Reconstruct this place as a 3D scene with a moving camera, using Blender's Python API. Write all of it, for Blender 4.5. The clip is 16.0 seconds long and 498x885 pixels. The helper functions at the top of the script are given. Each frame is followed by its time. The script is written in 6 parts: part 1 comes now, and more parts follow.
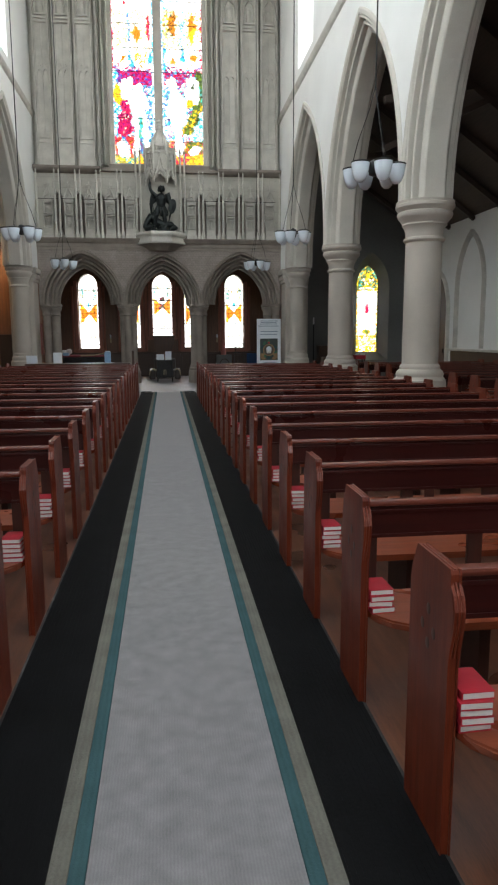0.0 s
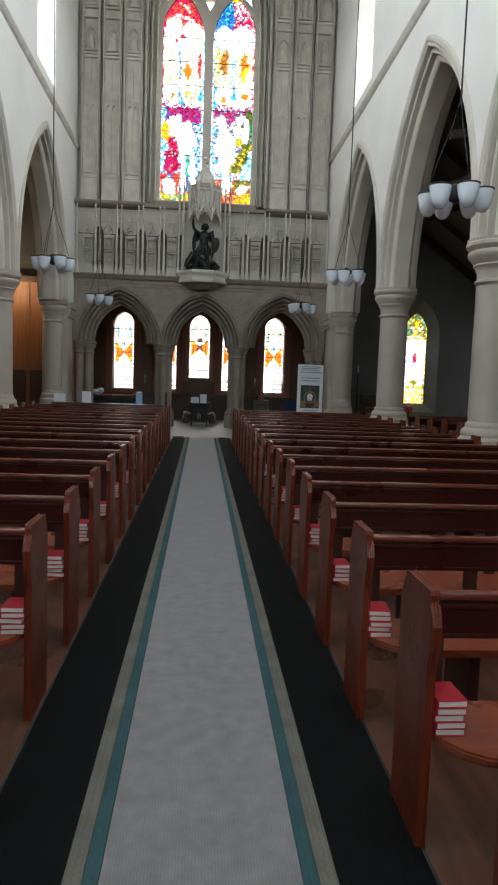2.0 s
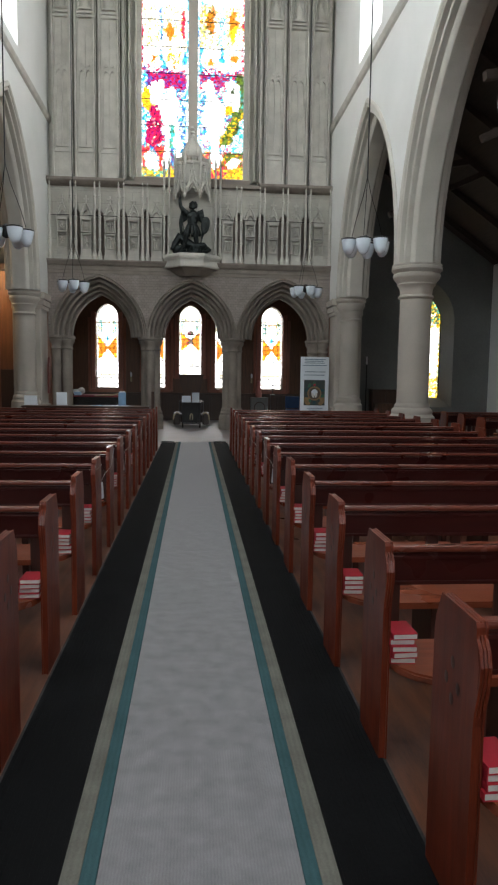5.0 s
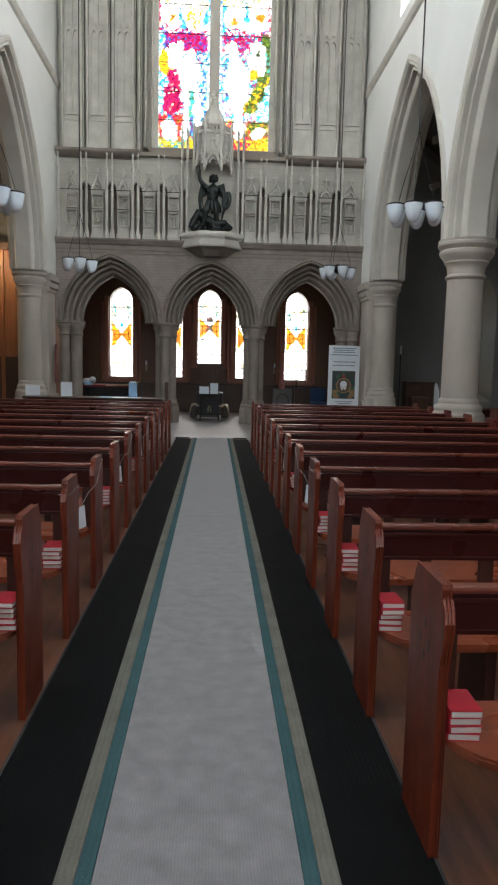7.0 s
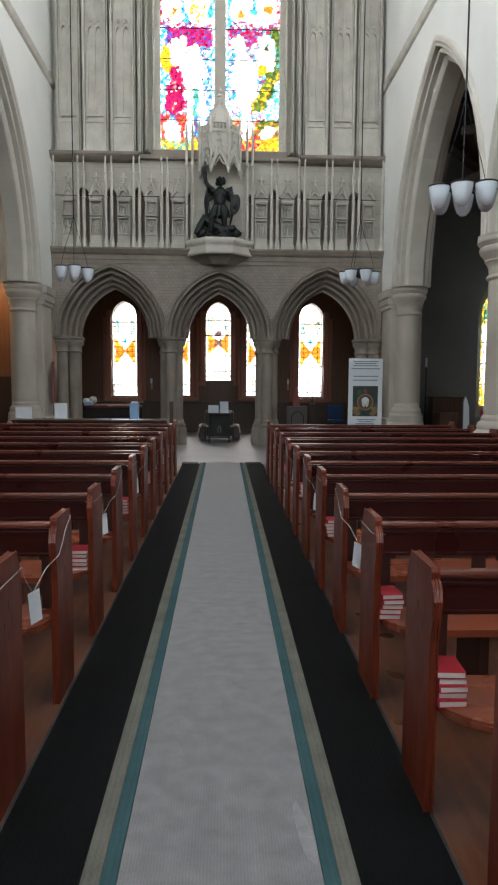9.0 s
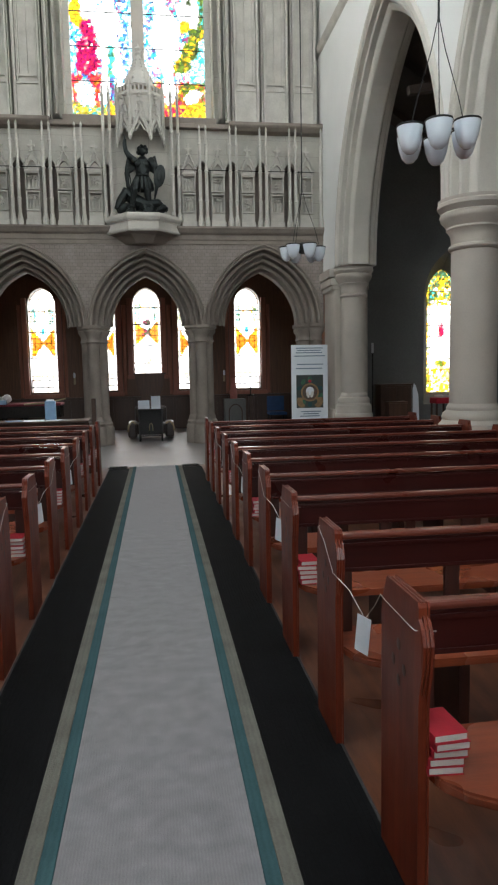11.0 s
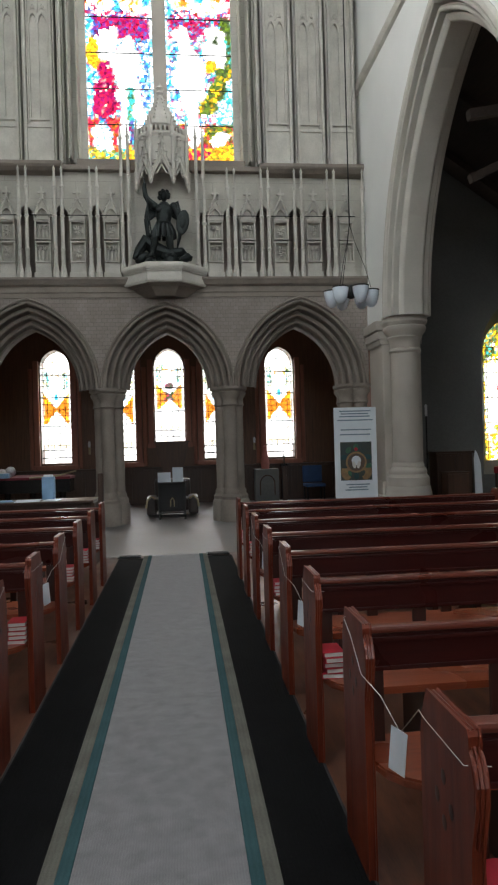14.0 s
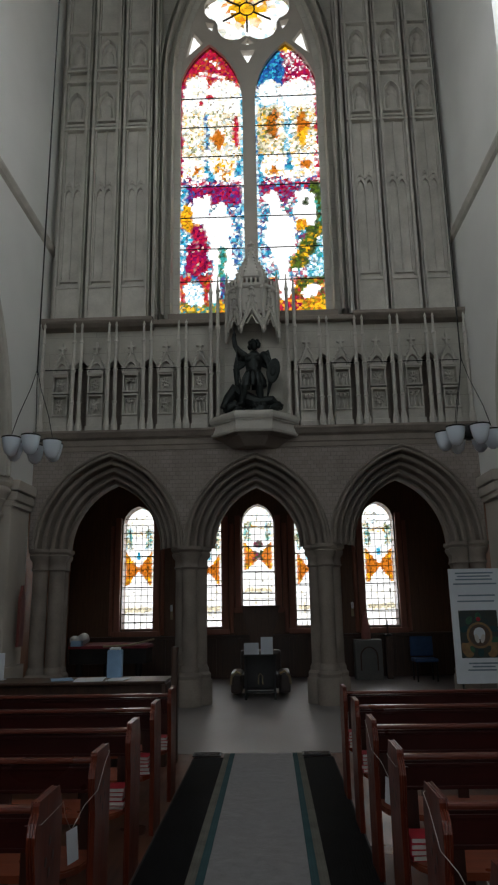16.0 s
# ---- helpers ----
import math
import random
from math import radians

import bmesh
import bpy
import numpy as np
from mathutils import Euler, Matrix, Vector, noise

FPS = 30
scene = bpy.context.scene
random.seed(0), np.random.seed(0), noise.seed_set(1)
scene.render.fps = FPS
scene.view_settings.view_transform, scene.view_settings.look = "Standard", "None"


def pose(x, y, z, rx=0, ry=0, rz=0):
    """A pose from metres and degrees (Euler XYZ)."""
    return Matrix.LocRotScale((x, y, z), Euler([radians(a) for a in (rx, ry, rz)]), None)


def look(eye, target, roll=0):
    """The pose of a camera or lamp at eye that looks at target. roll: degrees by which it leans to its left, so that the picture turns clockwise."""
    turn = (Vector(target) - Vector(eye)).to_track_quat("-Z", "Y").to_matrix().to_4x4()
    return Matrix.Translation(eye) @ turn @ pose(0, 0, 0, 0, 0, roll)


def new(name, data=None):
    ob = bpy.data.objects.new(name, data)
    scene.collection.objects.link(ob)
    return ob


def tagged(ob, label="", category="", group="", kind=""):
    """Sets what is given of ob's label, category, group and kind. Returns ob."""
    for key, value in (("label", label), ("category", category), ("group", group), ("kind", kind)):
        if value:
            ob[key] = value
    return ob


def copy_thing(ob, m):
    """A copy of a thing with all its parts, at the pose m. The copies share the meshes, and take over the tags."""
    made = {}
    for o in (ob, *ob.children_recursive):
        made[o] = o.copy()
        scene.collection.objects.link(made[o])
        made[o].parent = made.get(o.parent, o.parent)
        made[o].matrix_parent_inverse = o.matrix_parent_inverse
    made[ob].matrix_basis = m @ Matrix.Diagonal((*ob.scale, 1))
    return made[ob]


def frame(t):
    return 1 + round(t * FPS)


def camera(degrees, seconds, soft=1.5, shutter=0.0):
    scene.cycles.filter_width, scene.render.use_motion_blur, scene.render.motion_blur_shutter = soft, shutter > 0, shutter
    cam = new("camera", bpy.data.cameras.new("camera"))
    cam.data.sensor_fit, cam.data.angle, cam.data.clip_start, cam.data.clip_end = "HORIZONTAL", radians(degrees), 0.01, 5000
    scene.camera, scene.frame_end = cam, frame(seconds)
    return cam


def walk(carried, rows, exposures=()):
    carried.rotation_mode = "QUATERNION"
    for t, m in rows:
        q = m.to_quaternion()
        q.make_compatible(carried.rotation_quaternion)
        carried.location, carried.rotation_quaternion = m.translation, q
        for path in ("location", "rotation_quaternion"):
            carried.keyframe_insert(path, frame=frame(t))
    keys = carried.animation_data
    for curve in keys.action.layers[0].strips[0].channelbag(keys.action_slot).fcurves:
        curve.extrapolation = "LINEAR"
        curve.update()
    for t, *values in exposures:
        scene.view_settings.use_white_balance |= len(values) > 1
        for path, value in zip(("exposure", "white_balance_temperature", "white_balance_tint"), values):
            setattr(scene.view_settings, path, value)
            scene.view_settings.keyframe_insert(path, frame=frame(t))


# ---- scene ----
cam = camera(40.5, 16.0, soft=2.2)
PATH = [
    (0, (-0.032, -0.397, 1.61), (0.206, 1.564, 1.298), -0.3),
    (0.5, (0.0, -0.037, 1.63), (0.171, 1.942, 1.404), 0.9),
    (1, (-0.04, 0.34, 1.613), (0.133, 2.319, 1.379), 1.0),
    (1.5, (-0.07, 0.676, 1.622), (0.22, 2.642, 1.398), 0.1),
    (2, (-0.023, 1.006, 1.63), (0.122, 2.992, 1.445), 2.0),
    (2.5, (0.004, 1.323, 1.588), (0.149, 3.309, 1.394), 2.4),
    (3, (-0.042, 1.725, 1.619), (0.164, 3.705, 1.427), 0.3),
    (3.5, (0.012, 2.022, 1.613), (0.142, 4.004, 1.375), 0.9),
    (3.7, (0.02, 2.174, 1.612), (0.126, 4.163, 1.44), 1.4),
    (6, (-0.029, 4.018, 1.601), (0.174, 5.997, 1.389), 0.4),
    (6.5, (0.018, 4.371, 1.608), (0.219, 6.35, 1.4), 0.4),
    (7, (0.046, 4.774, 1.608), (0.152, 6.758, 1.381), 1.3),
    (7.5, (0.056, 5.204, 1.618), (0.223, 7.191, 1.459), -0.2),
    (8, (0.005, 5.516, 1.6), (0.154, 7.503, 1.421), -0.2),
    (8.2, (0.008, 5.663, 1.599), (0.069, 7.653, 1.407), -0.0),
    (10.3, (0.048, 7.186, 1.588), (0.187, 9.176, 1.439), 1.3),
    (10.5, (0.05, 7.337, 1.595), (0.227, 9.32, 1.408), 0.6),
    (11, (0.065, 7.739, 1.587), (0.333, 9.71, 1.382), -1.1),
    (11.5, (0.086, 8.06, 1.557), (0.33, 10.036, 1.375), 0.1),
    (12, (0.068, 8.386, 1.581), (0.398, 10.354, 1.45), 0.2),
    (12.5, (0.062, 8.75, 1.597), (0.469, 10.699, 1.4), -0.9),
    (13, (0.115, 9.147, 1.599), (0.279, 11.134, 1.439), 1.6),
    (13.5, (0.128, 9.475, 1.586), (0.296, 11.464, 1.458), 0.7),
    (14, (0.147, 9.82, 1.609), (0.346, 11.81, 1.602), -1.6),
    (14.5, (0.182, 10.182, 1.641), (0.183, 12.182, 1.692), 1.3),
    (15, (0.191, 10.492, 1.605), (0.198, 12.49, 1.702), 0.6),
    (15.5, (0.121, 10.766, 1.639), (0.186, 12.751, 1.869), -2.4),
    (16, (0.148, 11.13, 1.675), (0.094, 13.075, 2.141), -1.0),
]
# exposure follows the phone's own metering
EXPOSURES = [(0.0, 0.50), (0.5, 0.38), (1.5, 0.19), (2.5, 0.20), (3.5, 0.24), (7.0, 0.60), (10.5, 0.66), (12.5, 0.93), (13.5, 1.0), (14.0, 0.4), (14.5, 0.08), (15.0, 0.2), (15.5, -0.25), (16.0, -0.92)]
walk(cam, [(t, look(eye, target, roll)) for t, eye, target, roll in PATH], EXPOSURES)

# ---- plan, in metres: the camera walks along +y ----
XC = -0.08            # middle of the nave
WR, WL = 3.96, -4.16  # faces of the two nave walls
WALL_T = 0.80
CXR, CXL = WR + 0.40, WL - 0.40
BAY = 5.5
COLS = [-5.5, 0.0, 5.5, 11.0, 16.5]
YW = 23.17            # face of the end wall
YB = 27.78            # glass line of the chapel behind it
SPRING, ARCH_A, ARCH_H = 3.80, 2.66, 4.10
PEW_X, PEW_Y0, PEW_P = 0.775, 10.65, 0.90
Y_BACK = -8.4


# ---- world and light ----
world = bpy.data.worlds.new("sky")
scene.world = world
world.use_nodes = True
wn = world.node_tree.nodes
sky = wn.new("ShaderNodeTexSky")
sky.sky_type, sky.sun_disc = "NISHITA", False
sky.sun_elevation, sky.sun_rotation = radians(48), radians(200)
wn["Background"].inputs[1].default_value = 0.12
world.node_tree.links.new(sky.outputs[0], wn["Background"].inputs[0])

sun = new("sun", bpy.data.lights.new("sun", "SUN"))
sun.data.energy, sun.data.angle, sun.data.color = 1.0, radians(12), (1.0, 0.96, 0.9)
sun.rotation_euler = (radians(40), 0, radians(200))


def daylight_lamp(x, y, z, w, h, rz, power, tilt=0, color=(0.84, 0.92, 1.0)):
    """A daylight-coloured area lamp, for window openings and for added unseen fill."""
    data = bpy.data.lights.new("daylight", "AREA")
    data.shape, data.size, data.size_y, data.energy, data.color = "RECTANGLE", w, h, power, color
    lamp = new("daylight", data)
    lamp.matrix_world = pose(x, y, z, 90 - tilt, 0, rz)
    return lamp


CLEAR_MIDS = [-2.75, 2.75, 8.25, 13.75, 19.25]
for ym in CLEAR_MIDS:
    power = 75 if ym > 15 else (135 if ym > 10 else 275)
    tilt = 55 if ym > 15 else (42 if ym > 10 else 25)
    daylight_lamp(WR + 0.5, ym, 11.2, 1.9, 4.0, 90, power, tilt)
    daylight_lamp(WL - 0.5, ym, 11.2, 1.9, 4.0, -90, power, tilt)
# Unseen fill lamp, added before the plain back wall, which has no window.
daylight_lamp(XC, Y_BACK + 0.1, 7.8, 5.0, 6.0, 0, 620, 5)
# Added aisle fill lamps; they sit in a solid wall without windows.
for ym in (2.75, 8.25, 13.75):
    daylight_lamp(9.55, ym, 3.2, 1.0, 2.4, 90, 4)


# ---- materials ----
def material(name, base, rough=0.6, second=None, scale=6.0, fine=60.0, bump=0.1, metal=0.0, mix=0.6, spec=0.5):
    """Two-scale noise between two colours, with a fine bump."""
    m = bpy.data.materials.new(name)
    m.use_nodes = True
    nt = m.node_tree
    n, l = nt.nodes, nt.links
    b = n["Principled BSDF"]
    b.inputs["Roughness"].default_value, b.inputs["Metallic"].default_value = rough, metal
    b.inputs["Specular IOR Level"].default_value = spec
    geo = n.new("ShaderNodeNewGeometry")
    big, small = n.new("ShaderNodeTexNoise"), n.new("ShaderNodeTexNoise")
    big.inputs["Scale"].default_value, big.inputs["Detail"].default_value = scale, 6
    small.inputs["Scale"].default_value, small.inputs["Detail"].default_value = fine, 4
    for t in (big, small):
        l.new(geo.outputs["Position"], t.inputs["Vector"])
    add = n.new("ShaderNodeMath")
    add.operation = "ADD"
    half = n.new("ShaderNodeMath")
    half.operation, half.inputs[1].default_value = "MULTIPLY_ADD", 0.45
    half.inputs[2].default_value = -0.22
    l.new(small.outputs["Fac"], half.inputs[0])
    l.new(big.outputs["Fac"], add.inputs[0])
    l.new(half.outputs[0], add.inputs[1])
    ramp = n.new("ShaderNodeValToRGB")
    c2 = second or tuple(c * 0.72 for c in base)
    ramp.color_ramp.elements[0].position, ramp.color_ramp.elements[1].position = 0.5 - mix / 2, 0.5 + mix / 2
    ramp.color_ramp.elements[0].color, ramp.color_ramp.elements[1].color = (*c2, 1), (*base, 1)
    l.new(add.outputs[0], ramp.inputs["Fac"])
    l.new(ramp.outputs["Color"], b.inputs["Base Color"])
    bn = n.new("ShaderNodeBump")
    bn.inputs["Strength"].default_value, bn.inputs["Distance"].default_value = bump, 0.02
    l.new(add.outputs[0], bn.inputs["Height"])
    l.new(bn.outputs["Normal"], b.inputs["Normal"])
    return m


def daub(m, scale, low, high):
    """Wear: the roughness varies in patches."""
    n, l = m.node_tree.nodes, m.node_tree.links
    t, r, g = n.new("ShaderNodeTexNoise"), n.new("ShaderNodeMapRange"), n.new("ShaderNodeNewGeometry")
    t.inputs["Scale"].default_value, t.inputs["Detail"].default_value = scale, 2
    r.inputs["From Min"].default_value, r.inputs["From Max"].default_value = 0.2, 0.8
    r.inputs["To Min"].default_value, r.inputs["To Max"].default_value = low, high
    l.new(g.outputs["Position"], t.inputs["Vector"])
    l.new(t.outputs["Fac"], r.inputs["Value"])
    l.new(r.outputs["Result"], m.node_tree.nodes["Principled BSDF"].inputs["Roughness"])


def wood(name, base, dark, rough=0.35, along="X", ring=9.0):
    """Grain drawn out along one axis, under varnish."""
    m = material(name, base, rough, dark, 3.0, 40.0, 0.05)
    nt = m.node_tree
    n, l = nt.nodes, nt.links
    mp = n.new("ShaderNodeMapping")
    s = {"X": (0.6, ring, ring), "Y": (ring, 0.6, ring), "Z": (ring, ring, 0.6)}[along]
    mp.inputs["Scale"].default_value = s
    tex = n.new("ShaderNodeTexCoord")
    info = n.new("ShaderNodeObjectInfo")
    off = n.new("ShaderNodeVectorMath")
    off.operation = "ADD"
    l.new(tex.outputs["Object"], off.inputs[0])
    l.new(info.outputs["Random"], off.inputs[1])
    l.new(off.outputs[0], mp.inputs["Vector"])
    for t in [x for x in n if x.type == "TEX_NOISE"]:
        l.new(mp.outputs[0], t.inputs["Vector"])
    return m


def ashlar(name, base, second, bw=0.62, bh=0.3, mortar=0.006, rough=0.8, bump=0.35, flat=0.25):
    """Coursed stone: blocks that differ a little in tone, thin joints, on upright walls of either direction."""
    m = material(name, base, rough, second, 2.2, 45.0, 0.15)
    nt = m.node_tree
    n, l = nt.nodes, nt.links
    b = n["Principled BSDF"]
    geo = [x for x in n if x.type == "NEW_GEOMETRY"][0]
    sep, comb, add = n.new("ShaderNodeSeparateXYZ"), n.new("ShaderNodeCombineXYZ"), n.new("ShaderNodeMath")
    add.operation = "ADD"
    l.new(geo.outputs["Position"], sep.inputs[0])
    l.new(sep.outputs["X"], add.inputs[0])
    l.new(sep.outputs["Y"], add.inputs[1])
    l.new(add.outputs[0], comb.inputs["X"])
    l.new(sep.outputs["Z"], comb.inputs["Y"])
    br = n.new("ShaderNodeTexBrick")
    br.inputs["Scale"].default_value = 1.0
    br.inputs["Brick Width"].default_value, br.inputs["Row Height"].default_value = bw, bh
    br.inputs["Mortar Size"].default_value, br.inputs["Mortar Smooth"].default_value = mortar, 0.3
    br.inputs["Color1"].default_value, br.inputs["Color2"].default_value = (1, 1, 1, 1), (1 - flat, 1 - flat, 1 - flat * 1.1, 1)
    br.inputs["Mortar"].default_value = (0.6, 0.58, 0.55, 1)
    l.new(comb.outputs[0], br.inputs["Vector"])
    mul = n.new("ShaderNodeMix")
    mul.data_type, mul.blend_type = "RGBA", "MULTIPLY"
    mul.inputs["Factor"].default_value = 1.0
    ramp = [x for x in n if x.type == "VALTORGB"][0]
    l.new(ramp.outputs["Color"], mul.inputs["A"])
    l.new(br.outputs["Color"], mul.inputs["B"])
    l.new(mul.outputs["Result"], b.inputs["Base Color"])
    bn2 = n.new("ShaderNodeBump")
    bn2.inputs["Strength"].default_value, bn2.inputs["Distance"].default_value, bn2.invert = bump, 0.01, True
    l.new(br.outputs["Fac"], bn2.inputs["Height"])
    old = [x for x in n if x.type == "BUMP" and x != bn2][0]
    l.new(old.outputs["Normal"], bn2.inputs["Normal"])
    l.new(bn2.outputs["Normal"], b.inputs["Normal"])
    return m


M = {}
M["carved"] = material("carved_stone", (0.64, 0.61, 0.54), 0.85, (0.43, 0.41, 0.36), 3.0, 40.0, 0.3)
M["end_stone"] = ashlar("end_wall_stone", (0.60, 0.575, 0.50), (0.43, 0.41, 0.355), 0.9, 0.34, 0.003, 0.85, 0.1, 0.06)
M["column"] = material("column_stone", (0.52, 0.472, 0.402), 0.75, (0.41, 0.370, 0.315), 1.6, 60.0, 0.15)
M["arch_pale"] = material("pale_arch_stone", (0.63, 0.60, 0.525), 0.8, (0.50, 0.472, 0.41), 1.8, 50.0, 0.15)
# Darker and browner than the upper stone: the backlit wall's shade is in it.
M["block"] = ashlar("small_block_stone", (0.37, 0.315, 0.28), (0.25, 0.215, 0.19), 0.105, 0.075, 0.004, 0.85, 0.35, 0.14)
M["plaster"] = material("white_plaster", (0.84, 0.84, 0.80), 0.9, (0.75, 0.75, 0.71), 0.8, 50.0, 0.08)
# Plaster darkened to carry the gloom of the unlit aisle end.
M["grey_wall"] = material("grey_shade_plaster", (0.20, 0.205, 0.195), 0.9, (0.12, 0.124, 0.118), 0.7, 25.0, 0.2)
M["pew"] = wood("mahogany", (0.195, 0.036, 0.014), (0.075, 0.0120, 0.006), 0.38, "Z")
# Mahogany darkened for the pew backs, which the back lamp lights too much.
M["pew_x"] = wood("mahogany_shaded", (0.046, 0.0078, 0.006), (0.022, 0.0045, 0.004), 0.30, "X")
# Seat and rail woods are lighter: light from above is in their colour.
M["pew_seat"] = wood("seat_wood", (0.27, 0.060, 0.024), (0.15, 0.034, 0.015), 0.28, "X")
M["pew_top"] = wood("lit_rail_wood", (0.155, 0.036, 0.020), (0.085, 0.018, 0.011), 0.3, "X")
M["dark_wood"] = wood("dark_oak", (0.075, 0.036, 0.020), (0.035, 0.017, 0.010), 0.45, "Z")
M["roof_wood"] = wood("roof_timber", (0.06, 0.04, 0.028), (0.03, 0.02, 0.015), 0.7, "Y")
M["screen_wood"] = wood("oak_screen", (0.30, 0.12, 0.045), (0.17, 0.065, 0.025), 0.5, "Z")
# Reddish wood lightened: grazing window light is mixed into its colour.
M["frame_wood"] = wood("window_surround", (0.36, 0.14, 0.085), (0.22, 0.08, 0.05), 0.55, "Z")
# The dark grain tone is deepened to suggest shade under the pews.
M["floor"] = wood("floor_boards", (0.165, 0.060, 0.029), (0.050, 0.018, 0.010), 0.33, "Y", 6.0)
M["tile"] = material("pale_stone_floor", (0.20, 0.186, 0.178), 0.28, (0.13, 0.118, 0.113), 1.2, 30.0, 0.03)
M["carpet"] = material("grey_carpet", (0.243, 0.232, 0.233), 0.97, (0.160, 0.153, 0.154), 11.0, 190.0, 0.3, spec=0.1)
M["cream"] = material("cream_carpet", (0.17, 0.163, 0.137), 0.97, (0.10, 0.094, 0.078), 5.0, 120.0, 0.5, spec=0.1)
M["teal"] = material("teal_carpet", (0.048, 0.100, 0.106), 0.97, (0.033, 0.070, 0.075), 5.0, 120.0, 0.5, spec=0.1)
M["rubber"] = material("black_rubber", (0.008, 0.008, 0.0085), 0.85, (0.005, 0.005, 0.005), 3.0, 80.0, 0.2, spec=0.07)
M["mat_edge"] = material("worn_rubber_edge", (0.075, 0.072, 0.068), 0.8, (0.02, 0.02, 0.02), 4.0, 60.0, 0.2, spec=0.2)
M["iron"] = material("black_iron", (0.025, 0.025, 0.025), 0.5, None, 8.0, 60.0, 0.05, 0.6)
M["red"] = material("red_cloth_cover", (0.50, 0.018, 0.035), 0.55, (0.36, 0.012, 0.025), 12.0, 150.0, 0.1)
M["paper"] = material("paper", (0.72, 0.70, 0.66), 0.8, (0.6, 0.585, 0.55), 20.0, 200.0, 0.05)
M["card"] = material("white_card", (0.78, 0.82, 0.86), 0.6, (0.7, 0.74, 0.78), 6.0, 80.0, 0.02)
M["blue"] = material("pale_blue_plastic", (0.25, 0.42, 0.62), 0.5, None, 8.0, 80.0, 0.02)
M["blue_dark"] = material("dark_blue_cloth", (0.03, 0.08, 0.2), 0.8, None, 8.0, 80.0, 0.1)
M["black"] = material("black_lacquer", (0.012, 0.011, 0.011), 0.25, (0.008, 0.008, 0.008), 5.0, 60.0, 0.02)
M["leather"] = material("dark_leather", (0.045, 0.030, 0.024), 0.4, (0.02, 0.014, 0.012), 6.0, 60.0, 0.1)
M["bronze"] = material("dark_bronze", (0.03, 0.036, 0.034), 0.45, (0.014, 0.017, 0.016), 7.0, 60.0, 0.15, 0.7)
M["gold"] = material("worn_gold_trim", (0.42, 0.34, 0.2), 0.5, None, 8.0, 60.0, 0.05, 0.3)
M["string"] = material("white_string", (0.75, 0.74, 0.7), 0.9)
M["burgundy"] = material("burgundy_cloth", (0.18, 0.02, 0.03), 0.9, None, 6.0, 90.0, 0.2)
M["white_cloth"] = material("white_cloth", (0.74, 0.74, 0.74), 0.9, None, 6.0, 90.0, 0.2)
M["chapel_wood"] = wood("brown_chapel_panelling", (0.17, 0.08, 0.038), (0.075, 0.035, 0.018), 0.5, "Z")
# Darker copy of the stone, with backlight shade and shadow in its colour.
M["arch_stone"] = material("brown_grey_shade_stone", (0.315, 0.27, 0.226), 0.85, (0.185, 0.156, 0.13), 2.5, 45.0, 0.25)
M["art_dark"] = material("dark_green_print", (0.022, 0.045, 0.055), 0.5, (0.05, 0.05, 0.03), 6.0, 30.0, 0.0)
M["art_gold"] = material("gold_print", (0.34, 0.22, 0.08), 0.5, (0.16, 0.08, 0.05), 8.0, 30.0, 0.0)
M["art_brown"] = material("brown_print", (0.13, 0.06, 0.035), 0.5, (0.05, 0.06, 0.05), 14.0, 40.0, 0.0)
M["art_green"] = material("green_print", (0.05, 0.16, 0.07), 0.5, (0.02, 0.06, 0.05), 20.0, 60.0, 0.0)
M["ink"] = material("grey_ink", (0.22, 0.30, 0.36), 0.6)
M["pink"] = material("pink_cloth", (0.50, 0.20, 0.17), 0.8)
M["plaque"] = wood("red_plaque_wood", (0.20, 0.05, 0.04), (0.11, 0.03, 0.025), 0.5, "Z")
M["screen_dark"] = wood("brown_desk_wood", (0.12, 0.06, 0.035), (0.06, 0.03, 0.018), 0.5, "Z")
M["scuff"] = material("worn_pale_pile", (0.27, 0.265, 0.265), 0.95, (0.20, 0.195, 0.195), 20.0, 120.0, 0.4, spec=0.1)
M["lead"] = material("lead_came", (0.03, 0.03, 0.03), 0.6, None, 8.0, 60.0, 0.05, 0.5)


def weave(m, pitch):
    """Rows of pile across the runner."""
    n, l = m.node_tree.nodes, m.node_tree.links
    w, mul, ramp = n.new("ShaderNodeTexWave"), n.new("ShaderNodeMix"), [x for x in n if x.type == "VALTORGB"][0]
    w.wave_type, w.bands_direction = "BANDS", "X"
    w.inputs["Scale"].default_value, w.inputs["Distortion"].default_value = 0.314 / pitch, 3.0
    w.inputs["Detail"].default_value, w.inputs["Detail Scale"].default_value = 3.0, 1.6
    g = n.new("ShaderNodeNewGeometry")
    l.new(g.outputs["Position"], w.inputs["Vector"])
    shade = n.new("ShaderNodeMapRange")
    shade.inputs["To Min"].default_value, shade.inputs["To Max"].default_value = 0.92, 1.03
    l.new(w.outputs["Fac"], shade.inputs["Value"])
    mul.data_type, mul.blend_type = "RGBA", "MULTIPLY"
    mul.inputs["Factor"].default_value = 1.0
    l.new(ramp.outputs["Color"], mul.inputs["A"])
    l.new(shade.outputs["Result"], mul.inputs["B"])
    l.new(mul.outputs["Result"], n["Principled BSDF"].inputs["Base Color"])


for key in ("carpet", "scuff"):
    pile = M[key].node_tree.nodes["Principled BSDF"]
    pile.inputs["Sheen Weight"].default_value, pile.inputs["Sheen Roughness"].default_value = 0.5, 0.35
weave(M["carpet"], 0.011)
weave(M["cream"], 0.022)
weave(M["teal"], 0.022)
daub(M["pew"], 4.0, 0.28, 0.5)
daub(M["pew_x"], 3.0, 0.22, 0.45)
